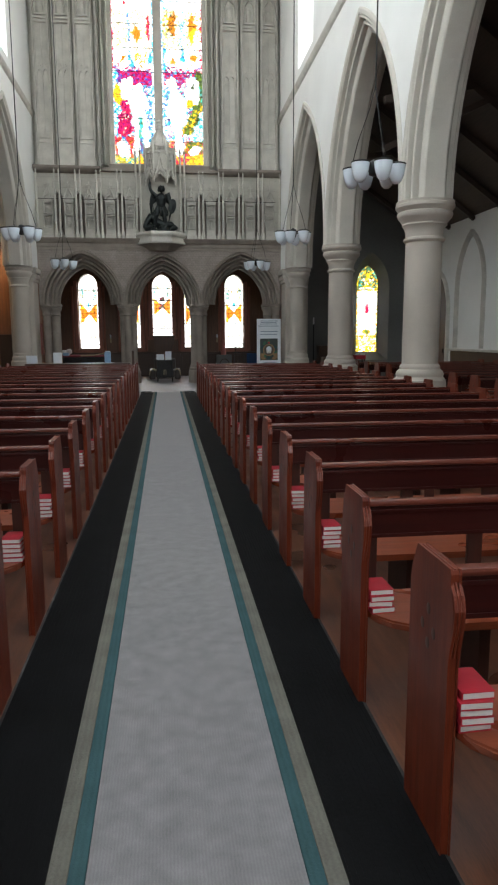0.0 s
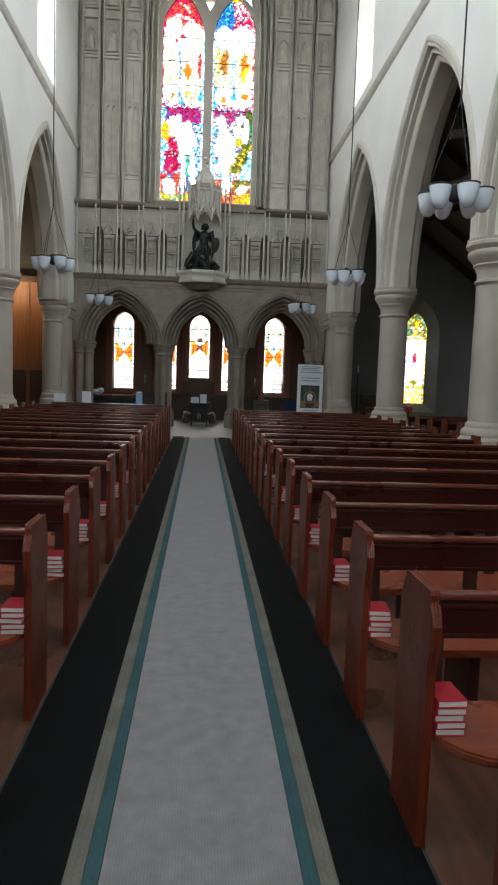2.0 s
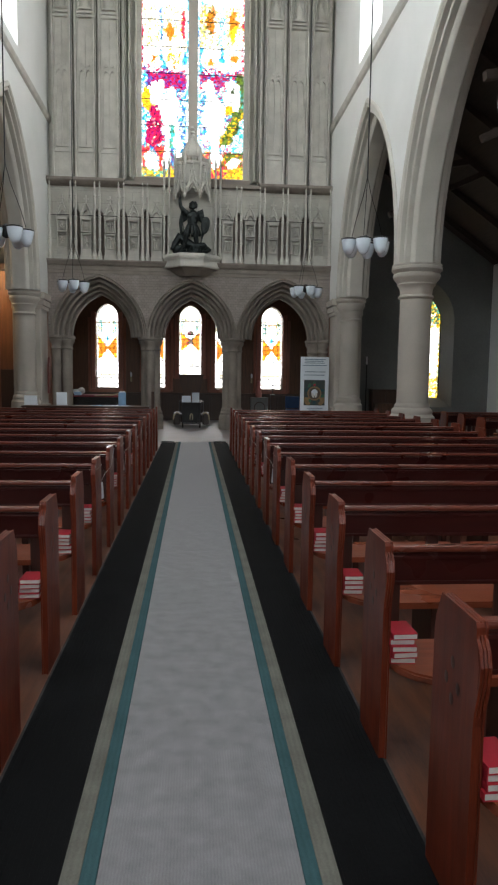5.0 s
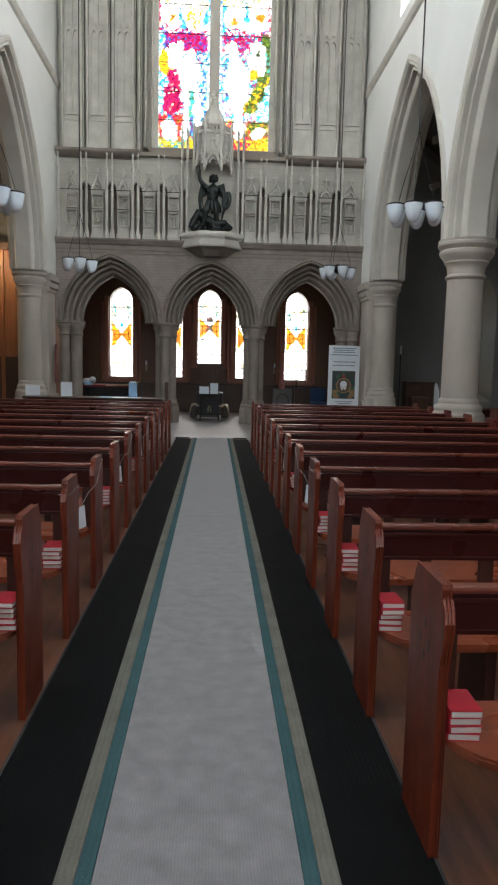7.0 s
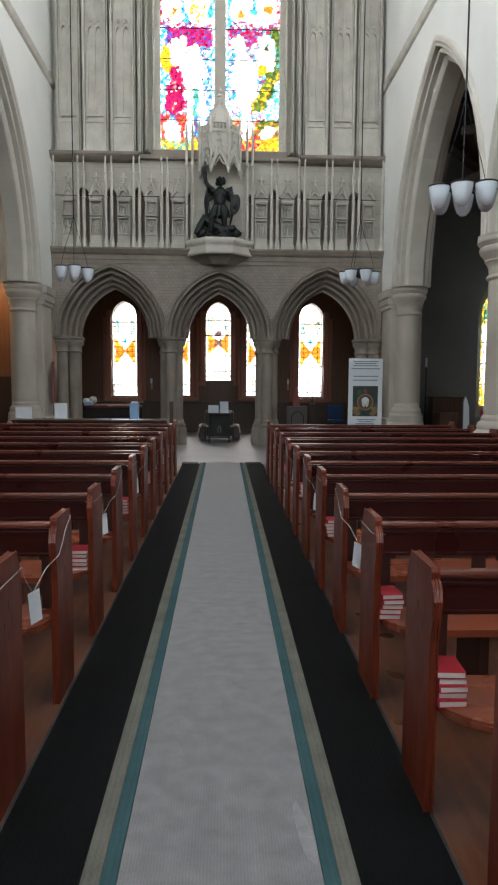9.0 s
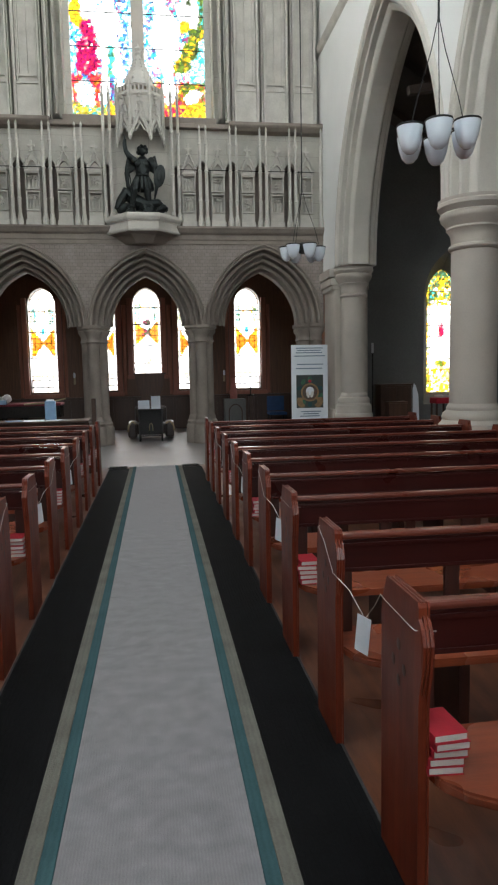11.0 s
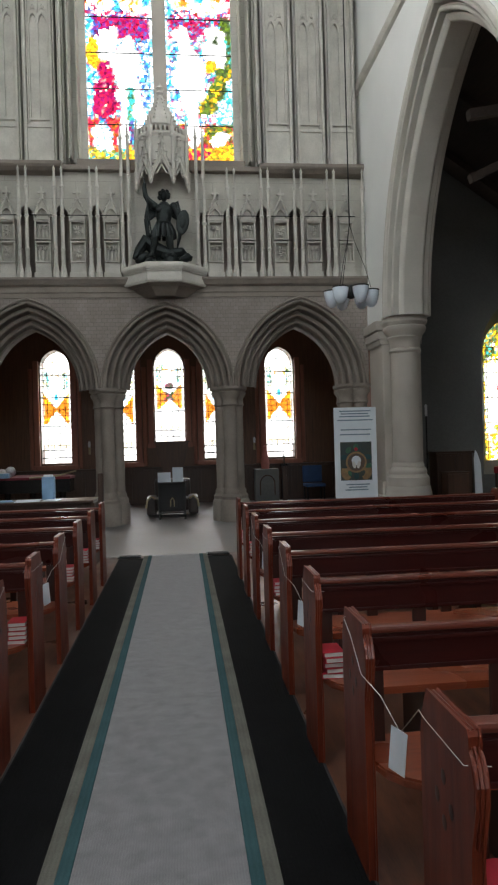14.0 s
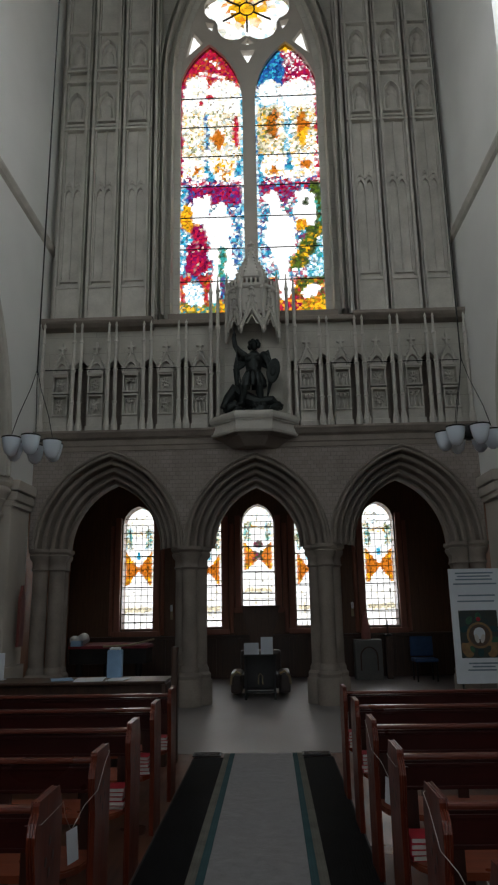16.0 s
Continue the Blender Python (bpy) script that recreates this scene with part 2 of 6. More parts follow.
daub(M["pew_seat"], 3.0, 0.18, 0.42)
daub(M["pew_top"], 3.0, 0.22, 0.42)
daub(M["floor"], 1.5, 0.2, 0.55)
daub(M["tile"], 1.2, 0.42, 0.6)


for key in ("pew", "pew_x"):
    bsdf = M[key].node_tree.nodes["Principled BSDF"]
    bsdf.inputs["Specular IOR Level"].default_value = 0.25
    bsdf.inputs["Coat Weight"].default_value, bsdf.inputs["Coat Roughness"].default_value = 0.12, 0.14


def opal_glass():
    m = material("opal_glass", (0.80, 0.88, 0.95), 0.18, (0.76, 0.84, 0.9), 4.0, 30.0, 0.0)
    return m


M["opal"] = opal_glass()


def stained():
    """Coloured glass: what lies behind it shows through in the colour of each piece, with a faint gloss."""
    m = bpy.data.materials.new("stained_glass")
    m.use_nodes = True
    n, l = m.node_tree.nodes, m.node_tree.links
    n.remove(n["Principled BSDF"])
    at = n.new("ShaderNodeVertexColor")
    at.layer_name = "glass"
    tr, gl, mix = n.new("ShaderNodeBsdfTransparent"), n.new("ShaderNodeBsdfGlossy"), n.new("ShaderNodeMixShader")
    gl.inputs["Roughness"].default_value = 0.15
    mix.inputs[0].default_value = 0.04
    l.new(at.outputs["Color"], tr.inputs["Color"])
    l.new(tr.outputs[0], mix.inputs[1])
    l.new(gl.outputs[0], mix.inputs[2])
    l.new(mix.outputs[0], n["Material Output"].inputs[0])
    return m


M["stained"] = stained()


def daylight_board(name, strength, color=(1, 1, 1)):
    m = bpy.data.materials.new(name)
    m.use_nodes = True
    n, l = m.node_tree.nodes, m.node_tree.links
    n.remove(n["Principled BSDF"])
    e = n.new("ShaderNodeEmission")
    e.inputs["Strength"].default_value, e.inputs["Color"].default_value = strength, (*color, 1)
    l.new(e.outputs[0], n["Material Output"].inputs[0])
    return m


M["sky_board"] = daylight_board("bright_overcast", 2.8)
M["spot"] = daylight_board("lamp_glow", 12.0, (1.0, 0.85, 0.6))


# ---- mesh helpers ----
def link_mesh(name, bm, mat, parent=None, label="", smooth=False):
    me = bpy.data.meshes.new(name)
    bmesh.ops.recalc_face_normals(bm, faces=bm.faces)
    bm.to_mesh(me)
    bm.free()
    if mat is not None:
        me.materials.append(M[mat])
    if smooth:
        for p in me.polygons:
            p.use_smooth = True
        me.set_sharp_from_angle(angle=radians(38))
    ob = new(name, me)
    if parent is not None:
        ob.parent = parent
    if label:
        ob["label"] = label
    return ob


def part(name, bm, mat, parent, label="", smooth=False):
    return link_mesh(name, bm, mat, parent, label, smooth)


def structure(name, bm, mat, label, category, smooth=False):
    return tagged(link_mesh(name, bm, mat, None, "", smooth), label, category, kind="structure")


def thing(name, label, category, at=(0, 0, 0), group=""):
    e = new(name)
    e.location = at
    e.empty_display_size = 0.1
    return tagged(e, label, category, group)


def box(bm, x0, x1, y0, y1, z0, z1, bevel=0.0):
    m = Matrix.Translation(((x0 + x1) / 2, (y0 + y1) / 2, (z0 + z1) / 2)) @ Matrix.Diagonal((abs(x1 - x0), abs(y1 - y0), abs(z1 - z0), 1))
    r = bmesh.ops.create_cube(bm, size=1, matrix=m)
    if bevel > 0:
        es = list({e for v in r["verts"] for e in v.link_edges})
        bmesh.ops.bevel(bm, geom=es, offset=bevel, segments=2, affect="EDGES", profile=0.6)
    return bm


def B(*a):
    return box(bmesh.new(), *a)


def lathe(bm, prof, seg=24, at=(0, 0, 0), squash=(1, 1), turn=0.0, caps=True):
    rings = []
    for r, z in prof:
        rings.append([bm.verts.new((at[0] + squash[0] * r * math.cos(turn + 2 * math.pi * i / seg), at[1] + squash[1] * r * math.sin(turn + 2 * math.pi * i / seg), at[2] + z)) for i in range(seg)])
    for a, b in zip(rings, rings[1:]):
        for i in range(seg):
            j = (i + 1) % seg
            bm.faces.new((a[i], a[j], b[j], b[i]))
    if caps:
        bm.faces.new(rings[0][::-1])
        bm.faces.new(rings[-1])
    return bm


def tube(bm, pts, r, seg=6):
    """A round rod along a run of points."""
    pts = [Vector(p) for p in pts]
    rings = []
    for i, p in enumerate(pts):
        d = (pts[min(i + 1, len(pts) - 1)] - pts[max(i - 1, 0)]).normalized()
        side = d.orthogonal().normalized()
        if rings:
            side = (prev - d * prev.dot(d)).normalized()
        prev = side
        up = d.cross(side)
        rr = r[i] if isinstance(r, (list, tuple)) else r
        rings.append([bm.verts.new(p + rr * (math.cos(2 * math.pi * k / seg) * side + math.sin(2 * math.pi * k / seg) * up)) for k in range(seg)])
    for a, b in zip(rings, rings[1:]):
        for k in range(seg):
            bm.faces.new((a[k], a[(k + 1) % seg], b[(k + 1) % seg], b[k]))
    bm.faces.new(rings[0][::-1])
    bm.faces.new(rings[-1])
    return bm


def pointed(a, h, d=0.0, n=14):
    """A pointed arch of half span a and rise h, from its left springing to its right; d moves it inwards."""
    c = (a * a - h * h) / (2 * a)
    R = a - c - d
    top = math.acos(max(-1, min(1, -c / R)))
    right = [(c + R * math.cos(top * i / n), R * math.sin(top * i / n)) for i in range(n + 1)]
    right[-1] = (0.0, right[-1][1])
    left = [(-u, v) for u, v in right]
    return left + right[-2::-1]


def plate(outer, holes, put, depth):
    """A slab with holes. outer, holes: loops of (u, v); put(u, v, w) gives the place; w runs from 0 to depth."""
    bm = bmesh.new()
    loops, edges = [], []
    for loop in [outer] + holes:
        vs = [bm.verts.new((u, v, 0)) for u, v in loop]
        loops.append(vs)
        edges += [bm.edges.new((vs[i], vs[(i + 1) % len(vs)])) for i in range(len(vs))]
    if holes or len(outer) > 60:
        bmesh.ops.triangle_fill(bm, use_beauty=True, use_dissolve=False, edges=edges, normal=(0, 0, 1))
    else:
        bm.faces.new(loops[0])
    front = list(bm.faces)
    back = {v: bm.verts.new((v.co.x, v.co.y, depth)) for v in list(bm.verts)}
    for f in front:
        bm.faces.new([back[v] for v in reversed(f.verts)])
    for vs in loops:
        for i in range(len(vs)):
            a, b = vs[i], vs[(i + 1) % len(vs)]
            bm.faces.new((a, b, back[b], back[a]))
    for v in bm.verts:
        v.co = put(*v.co)
    return bm


def arch_sweep(bm, a, h, prof, put, n=14, legs=0.0):
    """A moulding round a pointed arch. prof: points (d inwards, w deep); legs: length of the upright run below the springing."""
    cols = []
    for d, w in prof:
        run = pointed(a, h, d, n)
        if legs > 0:
            run = [(run[0][0], -legs)] + run + [(run[-1][0], -legs)]
        cols.append([bm.verts.new(put(u, v, w)) for u, v in run])
    for p, q in zip(cols, cols[1:]):
        for i in range(len(p) - 1):
            bm.faces.new((p[i], p[i + 1], q[i + 1], q[i]))
    return bm


def rolls(steps, d_step, w_step, r):
    """The profile of a stepped arch: in each order a round roll, then a deep hollow."""
    out = []
    d = w = 0.0
    q = d_step * 0.30
    for _ in range(steps):
        for k in range(7):
            t = math.pi * k / 6
            out.append((d + q - q * math.cos(t), w - q * 0.9 * math.sin(t)))
        h = d_step * 0.22
        for k in range(5):
            t = math.pi * k / 4
            out.append((d + 2 * q + h * 0.5 * (1 - math.cos(t)), w + 0.01 + (r + 0.02) * math.sin(t) + w_step * k / 8))
        w += w_step
        out.append((d + 2 * q + h, w))
        d += d_step
        out.append((d, w))
    return out


# ---- large structure ----
structure("floor", B(-9.9, 9.9, Y_BACK - 0.3, 19.52, -0.2, 0.0), "floor", "polished brown wooden floor under the pews", "floor")
structure("floor_stone", B(-9.9, 9.9, 19.52, 28.4, -0.2, 0.002), "tile", "pale worn stone floor beyond the pews", "floor")


def nave_wall(name, face, sgn, label):
    """An arcade wall: pointed arches below, splayed windows above. sgn: +1 to the right."""
    def put(u, v, w):
        return Vector((face + sgn * w, u, v))
    y0, y1 = COLS[0] - BAY / 2, YW + 0.79
    outer = [(y0, 15.6), (y0, SPRING)]
    mids = [c + BAY / 2 for c in COLS]
    for ym in mids:
        outer += [(ym + u, SPRING + v) for u, v in pointed(ARCH_A, ARCH_H)]
    outer += [(y1, SPRING), (y1, 15.6)]
    holes = []
    for ym in CLEAR_MIDS:
        holes.append([(ym - 1.0, 9.2), (ym + 1.0, 9.2)] + [(ym + u, 12.4 + v) for u, v in reversed(pointed(1.0, 1.5, 0, 6))])
    wall = structure(name, plate(outer, holes, put, WALL_T), "plaster", label, "wall")
    prof = rolls(2, 0.105, 0.085, 0.10)
    dl, wl = prof[-1]
    prof = prof + [(dl + 0.015, wl + 0.005), (dl + 0.07, wl + 0.045), (dl + 0.085, wl + 0.07), (dl + 0.085, WALL_T - wl - 0.07), (dl + 0.07, WALL_T - wl - 0.045), (dl + 0.015, WALL_T - wl - 0.005)] + [(d, WALL_T - w) for d, w in reversed(prof)]
    hood = [(0.0, 0.0), (0.0, -0.03), (-0.035, -0.055), (-0.09, -0.05), (-0.12, -0.015), (-0.12, 0.0)]
    for ym in mids:
        part("arch_moulding", arch_sweep(bmesh.new(), ARCH_A, ARCH_H, prof, lambda u, v, w: put(ym + u, SPRING + v, w)), "arch_pale", wall, "dressed stone arch of stepped roll mouldings")
        part("hood_mould", arch_sweep(bmesh.new(), ARCH_A, ARCH_H, hood, lambda u, v, w: put(ym + u, SPRING + v, w)), "arch_pale", wall)
    string = bmesh.new()
    pr = [(0.0, 8.66), (-0.05, 8.70), (-0.085, 8.78), (-0.085, 8.82), (-0.03, 8.87), (0.0, 8.93)]
    rows = [[string.verts.new(put(y, z, w)) for w, z in pr] for y in (y0, y1)]
    for i in range(len(pr) - 1):
        string.faces.new((rows[0][i], rows[0][i + 1], rows[1][i + 1], rows[1][i]))
    part("string_course", string, "carved", wall, "moulded stone string course")
    for ym in CLEAR_MIDS:
        fr = bmesh.new()
        box(fr, *sorted((face + sgn * 0.60, face + sgn * 0.68)), ym - 0.05, ym + 0.05, 9.2, 13.85, 0.01)
        for s in (-1, 1):
            box(fr, *sorted((face + sgn * 0.60, face + sgn * 0.68)), ym + s * 1.0 - 0.04, ym + s * 1.0 + 0.04, 9.2, 12.5, 0.01)
        for z in (10.3, 11.4, 12.5):
            box(fr, *sorted((face + sgn * 0.62, face + sgn * 0.66)), ym - 1.0, ym + 1.0, z - 0.02, z + 0.02)
        part("window_frame", fr, "carved", wall)
    return wall


nave_wall("wall_south", WR, 1, "white plastered arcade wall with pointed stone arches")
nave_wall("wall_north", WL, -1, "white plastered arcade wall with pointed stone arches")

# daylight outside the clerestory
for s, x in ((1, WR + 3.2), (-1, WL - 3.2)):
    structure("backdrop", B(x - 0.02, x + 0.02, Y_BACK, YW, 8.6, 15.0), "sky_board", "bright white sky outside the high windows", "sky")


def column(x, y, label="round grey stone column with moulded capital and base"):
    c = thing("column", label, "column", (x, y, 0), "arcade columns")
    part("base", lathe(bmesh.new(), [(0.55, 0), (0.55, 0.42), (0.52, 0.46), (0.485, 0.60), (0.475, 0.66), (0.455, 0.68), (0.45, 0.84), (0.425, 0.86), (0.40, 0.90), (0.41, 0.94), (0.395, 0.99), (0.345, 1.03), (0.35, 1.06), (0.34, 1.085), (0.312, 1.12)], 32), "column", c, "moulded round stone base", True)
    part("shaft", lathe(bmesh.new(), [(0.312, 1.10), (0.310, 2.0), (0.304, 3.20)], 32), "column", c, "", True)
    part("capital", lathe(bmesh.new(), [(0.305, 3.15), (0.335, 3.165), (0.347, 3.19), (0.335, 3.22), (0.308, 3.235), (0.315, 3.33), (0.345, 3.40), (0.375, 3.43), (0.37, 3.455), (0.40, 3.50), (0.445, 3.55), (0.462, 3.60), (0.455, 3.63), (0.435, 3.645), (0.465, 3.68), (0.49, 3.71), (0.49, 3.755), (0.475, 3.77), (0.485, 3.81), (0.0, 3.82)], 32, caps=False), "column", c, "moulded stone capital of stacked rings", True)
    return c


for x in (CXR, CXL):
    for y in COLS:
        column(x, y)
    respond = column(x, 22.12, "slimmer round stone column against the end pier")
    respond.scale = (0.86, 0.86, 1.0)
for s, f in ((1, WR), (-1, WL)):
    bm = bmesh.new()
    box(bm, *sorted((f + s * 0.02, f + s * 0.78)), 22.3, YW - 0.002, 0, 3.795, 0.03)
    structure("pier", bm, "column", "stone pier at the end of the arcade", "pier")
    bm = bmesh.new()
    for z0, z1, o in ((3.35, 3.45, 0.03), (3.45, 3.6, 0.07), (3.62, 3.80, 0.1), (0.0, 0.5, 0.08), (0.5, 0.75, 0.04)):
        box(bm, *sorted((f - s * o, f + s * 0.8)), 22.28, YW - 0.004, z0, z1, 0.02)
    structure("pier_moulding", bm, "column", "moulded stone bands of the pier", "moulding")


# ---- end wall ----
def put_w(u, v, w):
    return Vector((XC + u, YW + w, v))


ASP = 2.69
CHAPEL_ARCHES = [(-2.66, 1.32, 1.73), (0.0, 1.26, 1.64), (2.66, 1.32, 1.73)]  # middle, half span, rise
wl, wr = WL - XC, WR - XC
low = [(wl, 4.72), (wl, ASP)]
for c, half, rise in CHAPEL_ARCHES:
    low += [(c + u, ASP + v) for u, v in pointed(half, rise)]
low += [(wr, ASP), (wr, 4.72)]
wall_w = structure("wall_west_lower", plate(low, [], put_w, 0.8), "block", "wall of small squared stone blocks over three arches", "wall")
prof3 = rolls(4, 0.112, 0.135, 0.05)
d3, w3 = prof3[-1]
prof3 = prof3 + [(d3 + 0.015, w3 + 0.02), (d3 + 0.015, 0.8)]
for c, half, rise in CHAPEL_ARCHES:
    part("arch_moulding", arch_sweep(bmesh.new(), half, rise, prof3, lambda u, v, w: put_w(c + u, ASP + v, w)), "arch_stone", wall_w, "pointed stone arch of roll mouldings")
    part("hood_mould", arch_sweep(bmesh.new(), half, rise, [(0.0, 0.0), (0.0, -0.04), (-0.03, -0.055), (-0.05, -0.02), (-0.05, 0.0)], lambda u, v, w: put_w(c + u, ASP + v, w)), "arch_stone", wall_w)


def cluster(x, y, shafts, label):
    p = thing("pillar", label, "pillar", (x, y, 0), "chapel pillars")
    bm = bmesh.new()
    for dx, dy, r in shafts:
        lathe(bm, [(r, 0.5), (r, 2.36)], 16, (dx, dy, 0))
    part("shafts", bm, "arch_stone", p, "cluster of slim stone shafts", True)
    bm = bmesh.new()
    for dx, dy, r in shafts:
        lathe(bm, [(r, 2.30), (r + 0.03, 2.33), (r + 0.01, 2.37), (r + 0.01, 2.46), (r + 0.06, 2.53), (r + 0.07, 2.58), (r + 0.05, 2.60), (r + 0.09, 2.64), (r + 0.09, 2.695), (0.01, 2.70)], 16, (dx, dy, 0))
    part("capital", bm, "arch_stone", p, "", True)
    bm = bmesh.new()
    for dx, dy, r in shafts:
        lathe(bm, [(r + 0.09, 0.0), (r + 0.09, 0.40), (r + 0.06, 0.44), (r + 0.07, 0.50), (r + 0.03, 0.55), (r + 0.03, 0.60), (r, 0.66)], 16, (dx, dy, 0))
    part("base", bm, "arch_stone", p, "", True)
    return p


for x in (XC - 1.205, XC + 1.205):
    cluster(x, YW + 0.38, [(0, -0.24, 0.135), (-0.15, 0, 0.135), (0.15, 0, 0.135), (0, 0.24, 0.135)], "clustered stone pillar between the chapel arches")
for s, x in ((1, XC - 3.74), (-1, XC + 3.74)):
    cluster(x, YW + 0.36, [(-s * 0.15, -0.20, 0.135), (s * 0.12, -0.12, 0.135), (s * 0.10, 0.22, 0.13)], "clustered stone half pillar against the side wall")

# ledge under the carved screen
bm = bmesh.new()
pr = [(0.02, 4.44), (-0.015, 4.46), (-0.015, 4.54), (-0.03, 4.56), (-0.03, 4.66), (-0.08, 4.70), (-0.11, 4.76), (-0.13, 4.79), (-0.13, 4.83), (0.24, 4.84)]
rows = [[bm.verts.new((x, YW + w, z)) for w, z in pr] for x in (WL, WR)]
for i in range(len(pr) - 1):
    bm.faces.new((rows[0][i], rows[0][i + 1], rows[1][i + 1], rows[1][i]))
# The ledge's own shadow is put into its darker stone.
structure("ledge", bm, "arch_stone", "moulded stone ledge under the carved screen", "ledge")

# wall behind the screen, and the upper wall with the great window
# Slots added so that the shade between the shafts reads as dark gaps.
SLOTS = [sgn * u for u in (3.34, 2.675, 2.005, 1.335) for sgn in (-1, 1)]
slot_holes = [[(c - 0.18, 4.88), (c + 0.18, 4.88)] + [(c + u, 6.00 + v) for u, v in reversed(pointed(0.18, 0.34, 0, 5))] for c in SLOTS]
slot_holes += [[(sgn * 0.79 - 0.07, 4.88), (sgn * 0.79 + 0.07, 4.88), (sgn * 0.79 + 0.07, 6.2), (sgn * 0.79 - 0.07, 6.2)] for sgn in (-1, 1)]
screen_wall = structure("wall_west_screen", plate([(wl, 4.72), (wr, 4.72), (wr, 7.0), (wl, 7.0)], slot_holes, lambda u, v, w: put_w(u, v, w + 0.22), 0.16), "end_stone", "pale stone wall with tall slots added for dark gaps behind the carved screen", "wall")
# Added dark backing; its stone colour deepens the shade in the slots.
part("passage_wall", B(WL, WR, YW + 0.60, YW + 0.80, 4.72, 7.0), "arch_stone", screen_wall, "back wall added behind the slots, shade in its dark stone colour")
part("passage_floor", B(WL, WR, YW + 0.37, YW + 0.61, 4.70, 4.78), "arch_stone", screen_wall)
GW, GSP, GH = 1.58, 12.6, 4.0
hole = [(-GW, 7.22), (GW, 7.22)] + [(u, GSP + v) for u, v in reversed(pointed(GW, GH, 0, 16))]
wall_up = structure("wall_west_upper", plate([(wl, 7.0), (wr, 7.0), (wr, 19.0), (wl, 19.0)], [hole], lambda u, v, w: put_w(u, v, w + 0.44), 0.36), "end_stone", "panelled stone wall round the great window", "wall")
bm = bmesh.new()
pr = [(0.45, 6.86), (0.06, 6.94), (-0.02, 7.00), (-0.05, 7.04), (-0.05, 7.10), (0.45, 7.22)]
for xa, xb in ((wl, -1.93), (1.93, wr)):
    rows = [[bm.verts.new(put_w(x, z, w)) for w, z in pr] for x in (xa, xb)]
    for i in range(len(pr) - 1):
        bm.faces.new((rows[0][i], rows[0][i + 1], rows[1][i + 1], rows[1][i]))
    bm.faces.new(rows[0])
    bm.faces.new(rows[1])
box(bm, XC - 1.95, XC + 1.95, YW + 0.08, YW + 0.46, 6.98, 7.08, 0.02)
box(bm, XC - 1.66, XC + 1.66, YW + 0.14, YW + 0.5, 7.08, 7.22, 0.02)
part("sill_course", bm, "arch_stone", wall_up, "projecting stone string and window sill")

# splayed jambs of the great window
bm = bmesh.new()
for d0, w0, d1, w1 in ((-0.34, 0.20, -0.28, 0.12), (-0.22, 0.10, -0.16, 0.16), (-0.06, 0.2, 0.0, 0.3)):
    pr = [(d0, 0.46), (d0, w0), (d0 + 0.03, w0 - 0.05), (d1, w1 - 0.03), (d1, 0.32), (d1 + 0.12, 0.34), (d1 + 0.12, 0.46)]
    arch_sweep(bm, GW, GH, pr, lambda u, v, w: put_w(u, GSP + v, w), 16, GSP - 7.2)
part("window_jamb", bm, "end_stone", wall_up, "moulded stone jamb")

# upright ribs and bands of the panelled wall, three panels each side
RIBS = (1.93, 2.10, 2.60, 2.76, 3.26, 3.42, 3.90)
